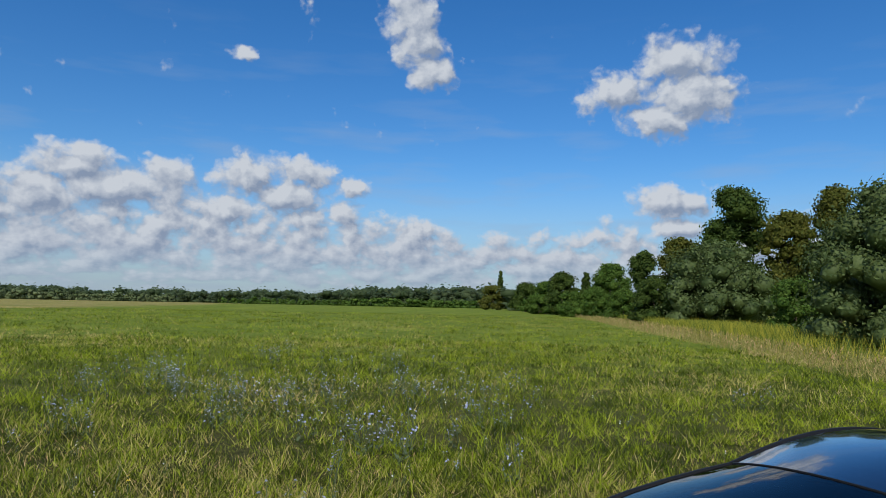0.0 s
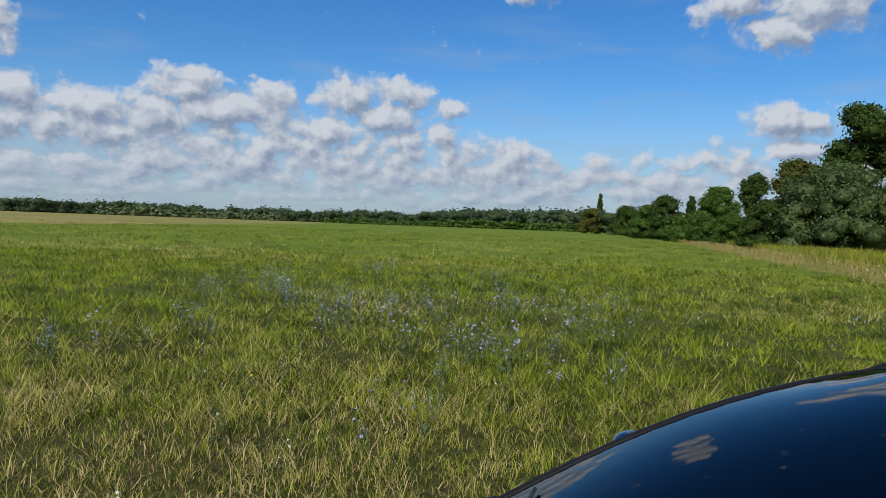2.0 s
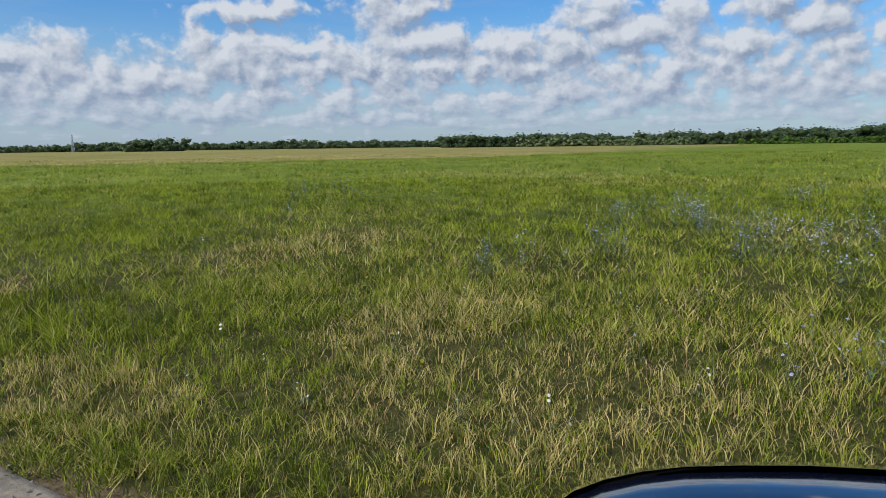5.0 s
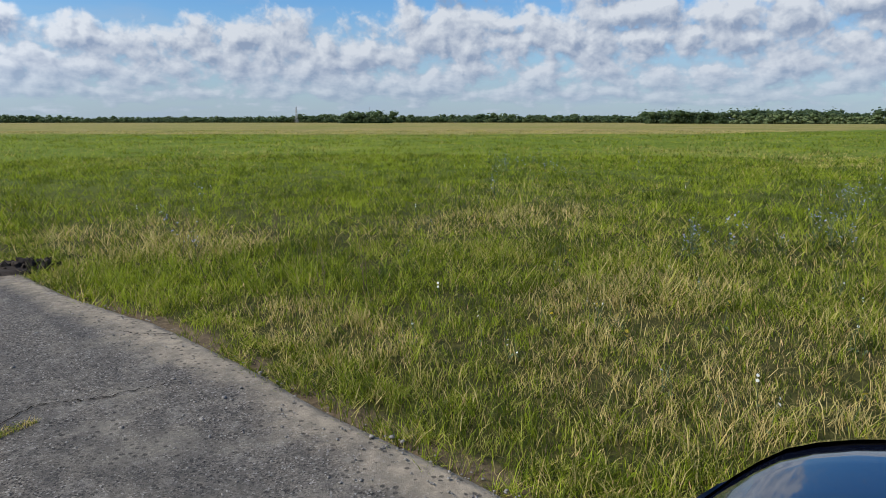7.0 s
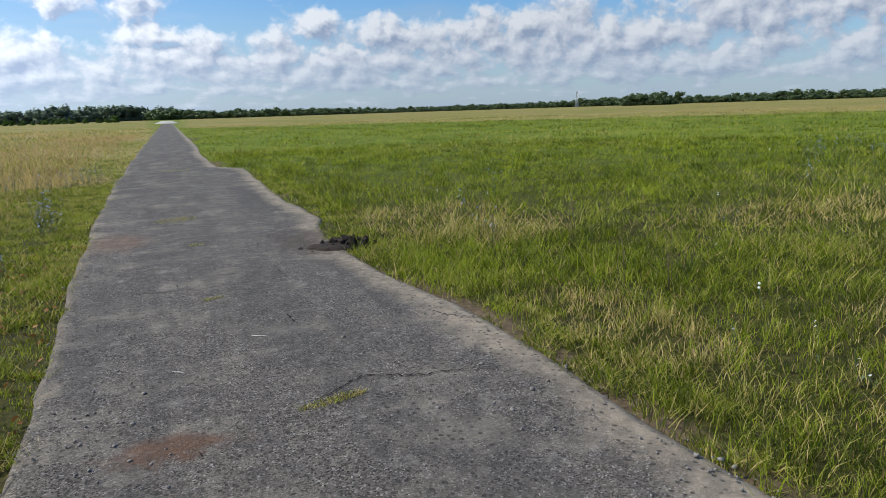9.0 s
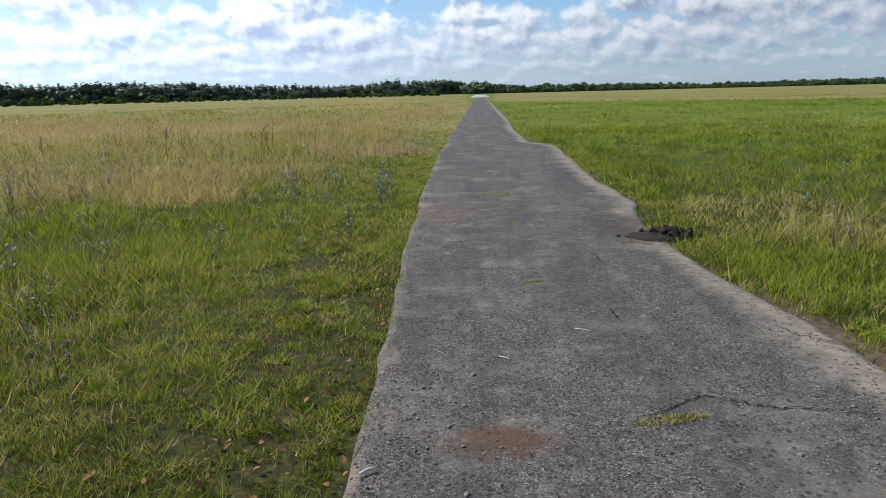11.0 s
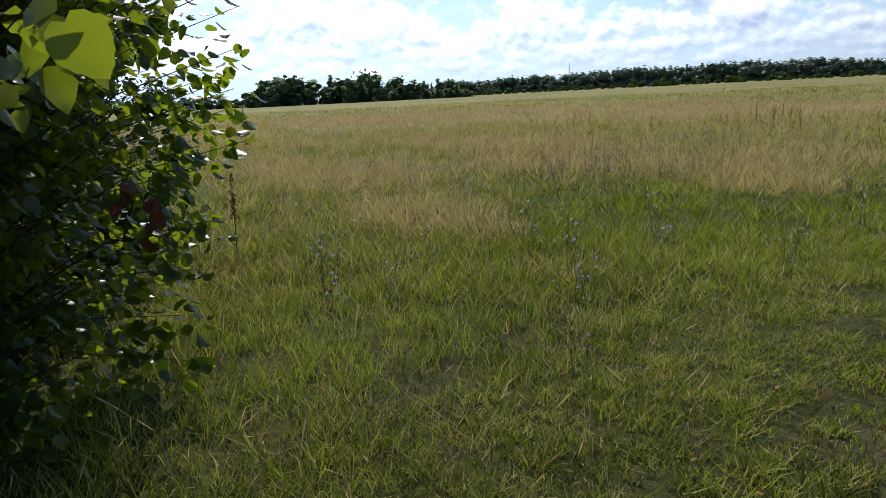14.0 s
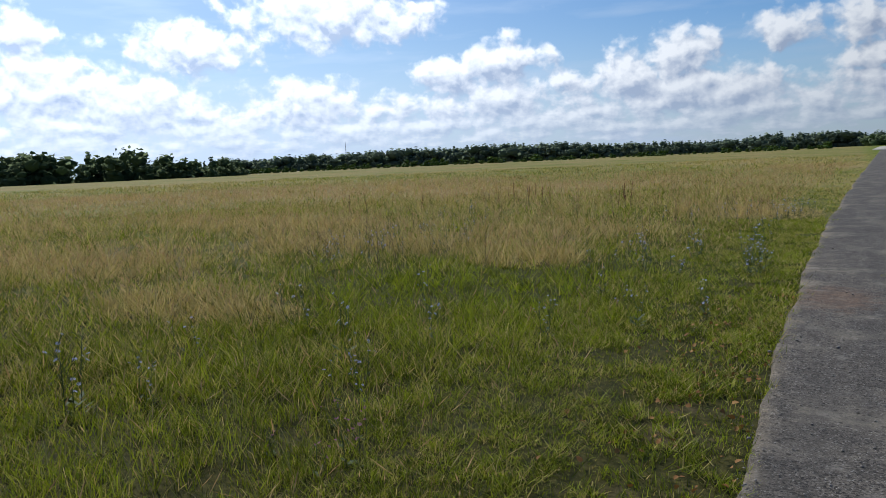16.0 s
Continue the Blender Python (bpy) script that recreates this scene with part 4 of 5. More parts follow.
def roadside_bush(cx, cy, rx, ry, rz, cz, sprays, label):
    rng = np.random.default_rng(44)
    root = new("roadside_bush")
    root.location = (cx, cy, 0)
    tagged(root, label, "bush")
    for k in range(8):
        a = k * 2 * math.pi / 8 + rng.uniform(-0.3, 0.3)
        o = Vector((math.cos(a), math.sin(a), 0))
        top = o * rng.uniform(0.5, 0.9) * rx + Vector((0, 0, rng.uniform(2.2, 3.5)))
        bm = bmesh.new()
        tube(bm, [o * 0.12 + Vector((0, 0, -0.1)), o * 0.3 + Vector((0.02, 0, 0.9)), o * 0.55 + Vector((0, 0.03, 1.9)), top], [0.026, 0.018, 0.012, 0.004], 7)
        part("stem", bm, TWIG, root)
    tw = bmesh.new()
    spots = []
    ends = []
    for k in range(sprays):
        d = Vector(rng.normal(0, 1, 3))
        d.normalize()
        if d.z < -0.92:
            d.z = -d.z
        q = rng.uniform(0.35, 1.06) ** 0.7
        e = Vector((d.x * rx * q, d.y * ry * q, cz + d.z * rz * q))
        if k % 3 == 0:
            e.z = rng.uniform(1.5, 3.2)
        if e.z < 0.22:
            e.z = 0.16 + rng.random() * 0.5
        girth = float(np.interp(e.z, [0.0, 0.9, 1.5, 2.1, 3.0, 4.6], [0.62, 0.80, 0.92, 1.08, 1.10, 0.9]))
        e.x, e.y = e.x * girth, e.y * girth
        ends.append((e, d))
    # long twigs that reach out towards the track
    reach = [(-3.56, 2.49, 1.72), (-3.55, 2.49, 1.55), (-3.46, 2.45, 1.97), (-3.4, 2.25, 1.22), (-3.06, 1.93, 0.73), (-3.2, 1.97, 0.88), (-3.16, 2.07, 2.11), (-3.7, 2.42, 1.82), (-3.46, 2.16, 1.45), (-3.32, 2.09, 1.05), (-2.83, 1.82, 2.0)]
    ends += [(Vector(q) - Vector((cx, cy, 0)), Vector((0.5, 0.6, -0.1))) for q in reach]
    ends.append((Vector((-1.60 - cx, 1.32 - cy, 1.90)), Vector((0.9, 0.1, -0.1))))
    for k, (e, d) in enumerate(ends):
        far = k >= sprays
        s = Vector((e.x * 0.35, e.y * 0.35, max(0.3, e.z * 0.72)))
        m = (s + e) * 0.5 + Vector((0, 0, 0.10))
        tube(tw, [s, m, e], [0.0045, 0.003, 0.0015], 4)
        count = 44 if far else 22
        for i in range(count):
            t = (0.58 if far else 0.25) + (0.42 if far else 0.75) * (i + rng.random()) / count
            p = (s * (1 - t) + m * t).lerp(m * (1 - t) + e * t, t) + Vector(rng.normal(0, 0.05, 3))
            spots.append((p, d))
    part("twig", tw, TWIG, root)["kind"] = "stuff"
    # leaves on the side of the track are pieces of their own
    toward = Vector((-0.4 - cx, 1.2 - cy, 0))
    toward.normalize()
    order = sorted(range(len(spots)), key=lambda i: -(spots[i][0].dot(toward) + (0.5 if abs(spots[i][0].z - 1.6) < 0.6 else 0)))
    single = set(order[:280])
    one = mesh_of("leaf", LEAF_V, LEAF_F, LEAF_NEAR_ONE, True)
    vs, fs, base = [], [], 0
    for i, (p, d) in enumerate(spots):
        m = leaf_turn(rng, d)
        size = rng.uniform(0.050, 0.084) 
        if i in single:
            ob = new("leaf", one)
            ob.parent = root
            ob.matrix_local = Matrix.LocRotScale(p, m.to_quaternion(), (size,) * 3)
        else:
            vs.append((np.array(m) @ (LEAF_V * size).T).T + np.array(p))
            fs.append(LEAF_F + base)
            base += len(LEAF_V)
    ob = new("foliage", mesh_of("foliage", np.concatenate(vs), np.concatenate(fs), LEAF_NEAR, True))
    ob.parent = root
    ob["kind"] = "stuff"
    # the large sunlit leaf at the twig's end, and a withered spray
    ob = new("leaf", mesh_of("large_leaf", *large_leaf(), LEAF_NEAR_ONE, True))
    ob.parent = root
    out = Vector((0.967, -0.250, -0.05))
    down = (Vector((0.10, 0.42, -0.75)) - out * out.dot(Vector((0.10, 0.42, -0.75)))).normalized()
    ob.matrix_local = Matrix.LocRotScale((-1.50 - cx, 1.33 - cy, 1.848), Matrix((down, out.cross(down), out)).transposed().to_quaternion(), (0.095, 0.092, 0.10))
    tagged(ob, "large sunlit yellow-green leaf")
    dead = mesh_of("withered_leaf", LEAF_V, LEAF_F, LEAF_RED, True)
    for k in range(14):
        p = Vector((-3.38 - cx, 1.93 - cy, 1.44)) + Vector(rng.normal(0, 0.06, 3)) + Vector((0, 0, -0.12 * rng.random()))
        ob = new("withered_leaf", dead)
        ob.parent = root
        ob.matrix_local = Matrix.LocRotScale(p, leaf_turn(rng, (0, 0, -1)).to_quaternion(), (rng.uniform(0.05, 0.08),) * 3)
        tagged(ob, "withered reddish-brown leaf")
    return root


roadside_bush(-4.35, 1.05, 1.7, 1.6, 2.6, 2.0, 900, "dense broad-leaved green bush beside the asphalt track")
# second bush added behind the first, to block sun and sky between its leaves
tree("roadside_bush", 79.0, 6.4, 5.2, 2.1, LEAF_DARK, "tall dark leafy bush added behind another roadside bush to block light", "bush", 0.02, 16000, 0.06, 72, 60, "bush")
ob = tree("feathery_shrub", 70.5, 9.6, 3.0, 1.15, LEAF_DARK, "dark feathery shrub standing in dry grass", "bush", 0.05, 5200, 0.035, 71, 26, "shrub")


# ---- the car ----
def car_paint():
    m, g = material("navy_paint")
    flake = g.noise(place(g), 900.0, 2.0)
    dust = g.noise(place(g), 3.0, 5.0, 0.65)
    col = g.mix(flake, (0.004, 0.006, 0.016), (0.010, 0.014, 0.034))
    finish(g, principled(g, col, g.mapr(dust, 0.3, 0.75, 0.10, 0.22), 0.35, None, coat=1.0))
    return m


def glass_material(name, tint):
    m, g = material(name)
    clear = g.node("ShaderNodeBsdfTransparent")
    g.put(clear.inputs[0], (*tint, 1))
    gloss = g.node("ShaderNodeBsdfGlossy")
    g.put(gloss.inputs["Roughness"], 0.01)
    fres = g.node("ShaderNodeFresnel")
    g.put(fres.inputs[0], 1.55)
    mix = g.node("ShaderNodeMixShader")
    g.put(mix.inputs[0], g.math("MINIMUM", g.math("MULTIPLY", fres.outputs[0], 1.1), 1.0))
    g.tree.links.new(clear.outputs[0], mix.inputs[1])
    g.tree.links.new(gloss.outputs[0], mix.inputs[2])
    finish(g, mix.outputs[0])
    return m


PAINT = car_paint()
GLASS = glass_material("car_glass", (0.42, 0.52, 0.50))
TRIM = plain("black_trim", (0.009, 0.009, 0.010), 0.55, 0.0, 20.0, 0.2, spec=0.12)
RUBBER = plain("tyre_rubber", (0.020, 0.020, 0.020), 0.85, 0.0, 20.0, 0.3)
ALLOY = plain("alloy_rim", (0.45, 0.46, 0.48), 0.3, 0.9, 9.0, 0.1)
LINING = plain("cabin_lining", (0.020, 0.020, 0.022), 0.8, 0.0, 20.0, 0.2)
LENS = plain("lamp_lens", (0.50, 0.52, 0.55), 0.12, 0.3, 9.0, 0.1)
RED_LENS = plain("red_lamp_lens", (0.30, 0.015, 0.012), 0.15, 0.0, 9.0, 0.1)
PLATE = plain("plate_white", (0.75, 0.75, 0.73), 0.5, 0.0, 9.0, 0.05)

CAR_Y = [-2.20, -2.12, -2.0, -1.7, -1.2, -0.6, 0.0, 0.45, 0.73, 1.0, 1.24, 1.42, 1.54, 1.62, 1.69, 1.74]
CAR_W = [0.60, 0.72, 0.80, 0.85, 0.865, 0.87, 0.87, 0.87, 0.87, 0.868, 0.86, 0.84, 0.78, 0.68, 0.54, 0.36]
CAR_Z = [0.72, 0.82, 0.86, 0.87, 0.873, 0.87, 0.866, 0.858, 0.850, 0.828, 0.792, 0.752, 0.712, 0.675, 0.635, 0.600]


def car_section(y):
    w, z = np.interp(y, CAR_Y, CAR_W), np.interp(y, CAR_Y, CAR_Z)
    half = [(w - 0.10, 0.20), (w - 0.03, 0.30), (w, 0.46), (w - 0.005, 0.60), (w - 0.03, z - 0.14), (w - 0.06, z - 0.06), (w - 0.105, z - 0.015), (w - 0.17, z + 0.004)]
    return w, z, half


def skin(bm, rows):
    vs = [[bm.verts.new(p) for p in row] for row in rows]
    for a, b in zip(vs, vs[1:]):
        for i in range(len(a) - 1):
            bm.faces.new((a[i], a[i + 1], b[i + 1], b[i]))
    return vs


def screen_point(u, v):
    """The windscreen's surface: u across, v up."""
    x = u * (0.705 * (1 - v) + 0.565 * v)
    y = (0.74 - 0.20 * u * u) * (1 - v) + (-0.53 - 0.12 * u * u) * v + 0.05 * math.sin(math.pi * v) * (1 - u * u * 0.5)
    z = (0.887 - 0.010 * u * u) * (1 - v) + (1.358 - 0.015 * u * u) * v - 0.060 * v ** 3 * u * u + 0.035 * math.sin(math.pi * v)
    return x, y, z


def roof_point(u, v):
    x = u * (0.565 - 0.03 * v * v)
    y = (-0.53 - 0.12 * u * u) * (1 - v) + (-1.45 + 0.05 * u * u) * v
    z = 1.346 + 0.095 * math.sin(math.pi * 0.62 * v) - 0.06 * v * v + 0.012 - (0.075 - 0.050 * v) * u * u
    return x, y, z


def rear_point(u, v):
    x = u * (0.535 * (1 - v) + 0.66 * v)
    y = (-1.45 + 0.05 * u * u) * (1 - v) + (-1.98 + 0.10 * u * u) * v
    z = (roof_point(u, 1.0)[2]) * (1 - v) + (0.88 - 0.01 * u * u) * v + 0.02 * math.sin(math.pi * v)
    return x, y, z


def crisp(bm):
    """Keeps the rim of a thin sheet sharp."""
    for e in bm.edges:
        e.smooth = len(e.link_faces) == 2 and e.calc_face_angle(0.0) < 0.6


def grid_part(name, f, nu, nv, mat, root, label="", u0=-1.0, u1=1.0, v0=0.0, v1=1.0, thick=0.004):
    bm = bmesh.new()
    skin(bm, [[f(u0 + (u1 - u0) * i / nu, v0 + (v1 - v0) * j / nv) for i in range(nu + 1)] for j in range(nv + 1)])
    bmesh.ops.recalc_face_normals(bm, faces=bm.faces)
    bmesh.ops.solidify(bm, geom=bm.faces[:], thickness=thick)
    crisp(bm)
    return part(name, bm, mat, root, label)


def car(x, y, turn):
    root = new("car")
    root.matrix_world = pose(x, y, 0.035, 0, 0, turn)
    tagged(root, "dark navy blue car parked on the asphalt track", "car")
    ys = [-2.20, -2.18, -2.12, -2.04, -1.9, -1.6, -1.3, -0.9, -0.4, 0.1, 0.5, 0.75, 0.95, 1.12, 1.25, 1.36, 1.46, 1.54, 1.60, 1.65, 1.70, 1.74]
    bm = bmesh.new()
    rows = []
    for q in ys:
        w, z, half = car_section(q)
        rows.append([(-a, q, b) for a, b in half[::-1]] + [(a, q, b) for a, b in half])
    left = [[p for p in row[:8]][::-1] for row in rows]
    right = [row[8:] for row in rows]
    skin(bm, left)
    skin(bm, right)
    front, back = rows[-1], rows[0]
    bm.faces.new([bm.verts.new(p) for p in front])
    bm.faces.new([bm.verts.new(p) for p in back])
    bmesh.ops.remove_doubles(bm, verts=bm.verts, dist=0.0005)
    part("body", bm, PAINT, root)
    # the bonnet with two creases
    bm = bmesh.new()
    lines = []
    for q in (0.62, 0.75, 0.95, 1.12, 1.25, 1.36, 1.46, 1.54, 1.60, 1.65, 1.70):
        w, z, half = car_section(q)
        e = half[-1][0] - 0.004
        t = np.interp(q, [0.6, 1.75], [1.0, 0.35])
        row = []
        for k in (-1, -0.97, -0.82, -0.78, -0.74, -0.45, -0.2, 0, 0.2, 0.45, 0.74, 0.78, 0.82, 0.97, 1):
            crown = 0.030 * t * (1 - k * k) + (0.010 * t if 0.6 > abs(k) else (0.0 if abs(k) > 0.79 else 0.002 * t)) - (0.010 if abs(k) == 1 else 0)
            back_in = 0.10 * k * k if q < 0.7 else 0.0
            row.append((k * e, q - back_in, z - 0.004 + crown))
        lines.append(row)
    skin(bm, lines)
    bmesh.ops.recalc_face_normals(bm, faces=bm.faces)
    bmesh.ops.solidify(bm, geom=bm.faces[:], thickness=0.012)
    crisp(bm)
    part("bonnet", bm, PAINT, root)
    # boot lid and rear deck
    bm = bmesh.new()
    skin(bm, [[(k * (car_section(q)[2][-1][0]), q, car_section(q)[1] + 0.006 + 0.02 * (1 - k * k)) for k in (-1, -0.6, -0.2, 0.2, 0.6, 1)] for q in (-1.85, -2.0, -2.09, -2.16, -2.20)])
    part("boot_lid", bm, PAINT, root)
    # lower cabin shell and floor pan
    bm = bmesh.new()
    box(bm, (1.5, 3.6, 0.12), (0, 0, 0.27), bevel=0.03)
    part("floor_pan", bm, TRIM, root)
    grid_part("windscreen", screen_point, 16, 10, GLASS, root, "large raked tinted windscreen", -0.95, 0.95, 0.03, 1.0)
    grid_part("roof", roof_point, 12, 10, PAINT, root, v0=0.008, thick=0.006)
    bm = bmesh.new()
    tube(bm, [roof_point(u / 10, 0.002) for u in range(-10, 11)], [0.004] * 21, 6)
    part("screen_seal", bm, TRIM, root, "black rubber seal above the windscreen")
    grid_part("rear_window", rear_point, 12, 6, GLASS, root)
    for s in (-1, 1):
        rail = [screen_point(s, v / 8) for v in range(9)] + [roof_point(s, v / 6) for v in range(1, 7)] + [rear_point(s, v / 4) for v in range(1, 5)]
        bm = bmesh.new()
        lines = []
        for f, vs in ((screen_point, [v / 10 for v in range(-1, 11)]), (roof_point, [v / 8 for v in range(1, 9)]), (rear_point, [v / 4 for v in range(1, 5)])):
            for v in vs:
                a, b, c = f(s * 0.93, v), f(s * 0.985, v), f(s, v)
                lines.append([(a[0], a[1], a[2] - 0.03), (a[0], a[1], a[2] + 0.004), (b[0], b[1], b[2] + 0.006), (c[0] + s * 0.006, c[1], c[2] - 0.004),
                              (c[0] + s * 0.018, c[1], c[2] - 0.022), (c[0] + s * 0.018, c[1], c[2] - 0.05), (a[0], a[1], a[2] - 0.05)])
        skin(bm, lines)
        bmesh.ops.recalc_face_normals(bm, faces=bm.faces)
        part("window_pillar", bm, TRIM, root, "black windscreen pillar and roof edge")
        # side glass and centre post
        def side(u, v, s=s):
            yy = 0.46 - 2.3 * u
            top = min((p for p in rail), key=lambda p: abs(p[1] - yy))
            zt = np.interp(-yy, [-p[1] for p in rail], [p[2] for p in rail])
            xt = np.interp(-yy, [-p[1] for p in rail], [abs(p[0]) for p in rail])
            return s * (0.765 * (1 - v) + xt * v), yy, 0.862 * (1 - v) + max(zt, 0.867) * v
        grid_part("side_window", side, 16, 3, GLASS, root, u0=0.0)
        bm = bmesh.new()
        tube(bm, [(s * 0.765, -0.72, 0.86), (s * 0.67, -0.84, 1.12), (s * 0.565, -0.92, 1.34)], [0.035, 0.032, 0.03], 6)
        part("door_post", bm, TRIM, root)
        # door with handle
        bm = bmesh.new()
        skin(bm, [[(s * (car_section(q)[2][k][0] + 0.003), q, car_section(q)[2][k][1]) for k in (1, 2, 3, 4, 5)] for q in (-0.62, -0.3, 0.0, 0.3, 0.52)])
        bmesh.ops.recalc_face_normals(bm, faces=bm.faces)
        bmesh.ops.solidify(bm, geom=bm.faces[:], thickness=0.006)
        door = part("door", bm, PAINT, root)
        bm = bmesh.new()
        box(bm, (0.03, 0.17, 0.026), (s * 0.872, -0.42, 0.74), bevel=0.008)
        part("handle", bm, PAINT, door)
        # mirror
        bm = bmesh.new()
        bmesh.ops.create_uvsphere(bm, u_segments=16, v_segments=10, radius=1.0)
        for v in bm.verts:
            if v.co.y < -0.25:
                v.co.y = -0.25
            v.co = Vector((s * 0.950 + v.co.x * 0.11, -0.06 + v.co.y * 0.085, 0.925 + v.co.z * 0.062))
        mirror = part("wing_mirror", bm, PAINT, root)
        bm = bmesh.new()
        tube(bm, [(s * 0.78, 0.02, 0.86), (s * 0.84, -0.02, 0.885), (s * 0.90, -0.05, 0.905)], [0.03, 0.022, 0.022], 6)
        part("arm", bm, TRIM, mirror)
        bm = bmesh.new()
        bmesh.ops.create_circle(bm, cap_ends=True, segments=16, radius=0.045, matrix=Matrix.Translation((s * 0.950, -0.083, 0.925)) @ Matrix.Rotation(radians(90), 4, "X") @ Matrix.Diagonal((1.7, 1, 1, 1)))
        part("mirror_glass", bm, ALLOY, mirror)
        # lamps
        bm = bmesh.new()
        bmesh.ops.create_uvsphere(bm, u_segments=14, v_segments=8, radius=1.0, matrix=Matrix.Translation((s * 0.56, 1.49, 0.56)) @ Matrix.Rotation(radians(-s * 28), 4, "Z") @ Matrix.Diagonal((0.15, 0.11, 0.065, 1)))
        part("headlight", bm, LENS, root)
        bm = bmesh.new()
        box(bm, (0.26, 0.05, 0.12), (s * 0.60, -2.15, 0.72), Matrix.Rotation(radians(s * 20), 4, "Z"), 0.015)
        part("tail_light", bm, RED_LENS, root)
        # wheels
        for q in (1.20, -1.35):
            bm = bmesh.new()
            tube(bm, [(s * 0.68, q, 0.30), (s * 0.70, q, 0.30), (s * 0.86, q, 0.30), (s * 0.88, q, 0.30)], [0.27, 0.31, 0.31, 0.275], 28)
            wheel = part("wheel", bm, RUBBER, root)
            bm = bmesh.new()
            for k in range(5):
                a = k * 2 * math.pi / 5
                tube(bm, [(s * 0.885, q, 0.30), (s * 0.885, q + 0.18 * math.cos(a), 0.30 + 0.18 * math.sin(a))], [0.035, 0.028], 6)
            tube(bm, [(s * 0.872, q, 0.30), (s * 0.884, q, 0.30)], [0.205, 0.195], 24)
            part("rim", bm, ALLOY, wheel)
            bm = bmesh.new()
            pts = [(s * 0.830, q + 0.35 * math.cos(a), 0.31 + 0.35 * math.sin(a)) for a in np.linspace(0.1, math.pi - 0.1, 14)]
            tube(bm, pts, [0.018] * 14, 6)
            part("arch_trim", bm, TRIM, wheel)
    # scuttle and wipers
    def scuttle(u, v):
        a = screen_point(u, 0.06)
        return (u * (0.715 + 0.02 * v), a[1] + 0.015 + v * 0.085, 0.892 - 0.008 * u * u - 0.012 * v)
    grid_part("scuttle", scuttle, 14, 2, TRIM, root, "black plastic scuttle below the windscreen", thick=0.01)
    for bx, tx in ((-0.42, 0.10), (0.12, 0.60)):
        bm = bmesh.new()
        p0, p1 = screen_point(bx, 0.03), screen_point(tx, 0.10)
        tube(bm, [(p0[0], p0[1] + 0.05, p0[2] + 0.015), ((p0[0] + p1[0]) / 2, (p0[1] + p1[1]) / 2 + 0.03, (p0[2] + p1[2]) / 2 + 0.03), (p1[0], p1[1] + 0.012, p1[2] + 0.012)], [0.010, 0.008, 0.006], 6)
        wiper = part("wiper", bm, TRIM, root)
        bm = bmesh.new()
        pts = [screen_point(tx - 0.42 + 0.62 * k / 8, 0.055 + 0.075 * k / 8) for k in range(9)]
        tube(bm, [(p[0], p[1] + 0.008, p[2] + 0.010) for p in pts], [0.006] * 9, 5)
        part("blade", bm, RUBBER, wiper)
    # front: grille, plate
    bm = bmesh.new()
    for k in range(4):
        box(bm, (0.72 - 0.04 * k, 0.05, 0.022), (0, 1.725, 0.40 + 0.045 * k), bevel=0.006)
    part("grille", bm, TRIM, root)
    bm = bmesh.new()
    box(bm, (0.52, 0.012, 0.11), (0, 1.758, 0.34), bevel=0.004)
    plate = part("plate", bm, PLATE, root)
    bm = bmesh.new()
    for k in range(6):
        box(bm, (0.045, 0.004, 0.065), (-0.17 + 0.068 * k, 1.767, 0.34))
    part("plate_bars", bm, TRIM, plate)
    # roof aerial
    bm = bmesh.new()
    bmesh.ops.create_uvsphere(bm, u_segments=12, v_segments=8, radius=1.0, matrix=Matrix.Translation((0, -1.25, 1.385)) @ Matrix.Diagonal((0.035, 0.09, 0.035, 1)))
    part("aerial_fin", bm, TRIM, root)
    # cabin
    bm = bmesh.new()
    box(bm, (1.38, 0.46, 0.20), (0, 0.33, 0.765), bevel=0.07)
    part("dashboard", bm, LINING, root)
    for s in (-0.36, 0.36):
        bm = bmesh.new()
        box(bm, (0.50, 0.52, 0.20), (s, -0.42, 0.46), bevel=0.06)
        box(bm, (0.48, 0.16, 0.58), (s, -0.72, 0.78), Matrix.Rotation(radians(14), 4, "X"), 0.06)
        seat = part("seat", bm, LINING, root)
        bm = bmesh.new()
        box(bm, (0.24, 0.09, 0.16), (s, -0.82, 1.13), Matrix.Rotation(radians(10), 4, "X"), 0.03)
        part("headrest", bm, LINING, seat)
    bm = bmesh.new()
    pts = [(-0.36 + 0.18 * math.cos(a), 0.03 + 0.07 * math.sin(a), 0.83 + 0.165 * math.sin(a)) for a in np.linspace(0, 2 * math.pi, 21)]
    tube(bm, pts, [0.014] * 21, 6)
    part("steering_wheel", bm, LINING, root)
    bm = bmesh.new()
    box(bm, (1.24, 0.45, 0.22), (0, -1.25, 0.46), bevel=0.06)
    box(bm, (1.24, 0.14, 0.50), (0, -1.48, 0.74), Matrix.Rotation(radians(16), 4, "X"), 0.05)
    part("rear_seat", bm, LINING, root)
    return root


car(1.898, -1.575, 11.0)


# ---- wild flowers ----
STEM = plain("flower_stem", (0.09, 0.12, 0.055), 0.7, 0.0, 15.0, 0.3, spec=0.2)
DRY_STEM = plain("dead_stem", (0.14, 0.10, 0.065), 0.8, 0.0, 15.0, 0.3, spec=0.2)


def petal_material(name, a, b):
    m, g = material(name)
    col = g.mix(g.node("ShaderNodeObjectInfo").outputs["Random"], a, b)
    finish(g, thin(g, col, col, 0.35, 0.7, 0.2))
    return m


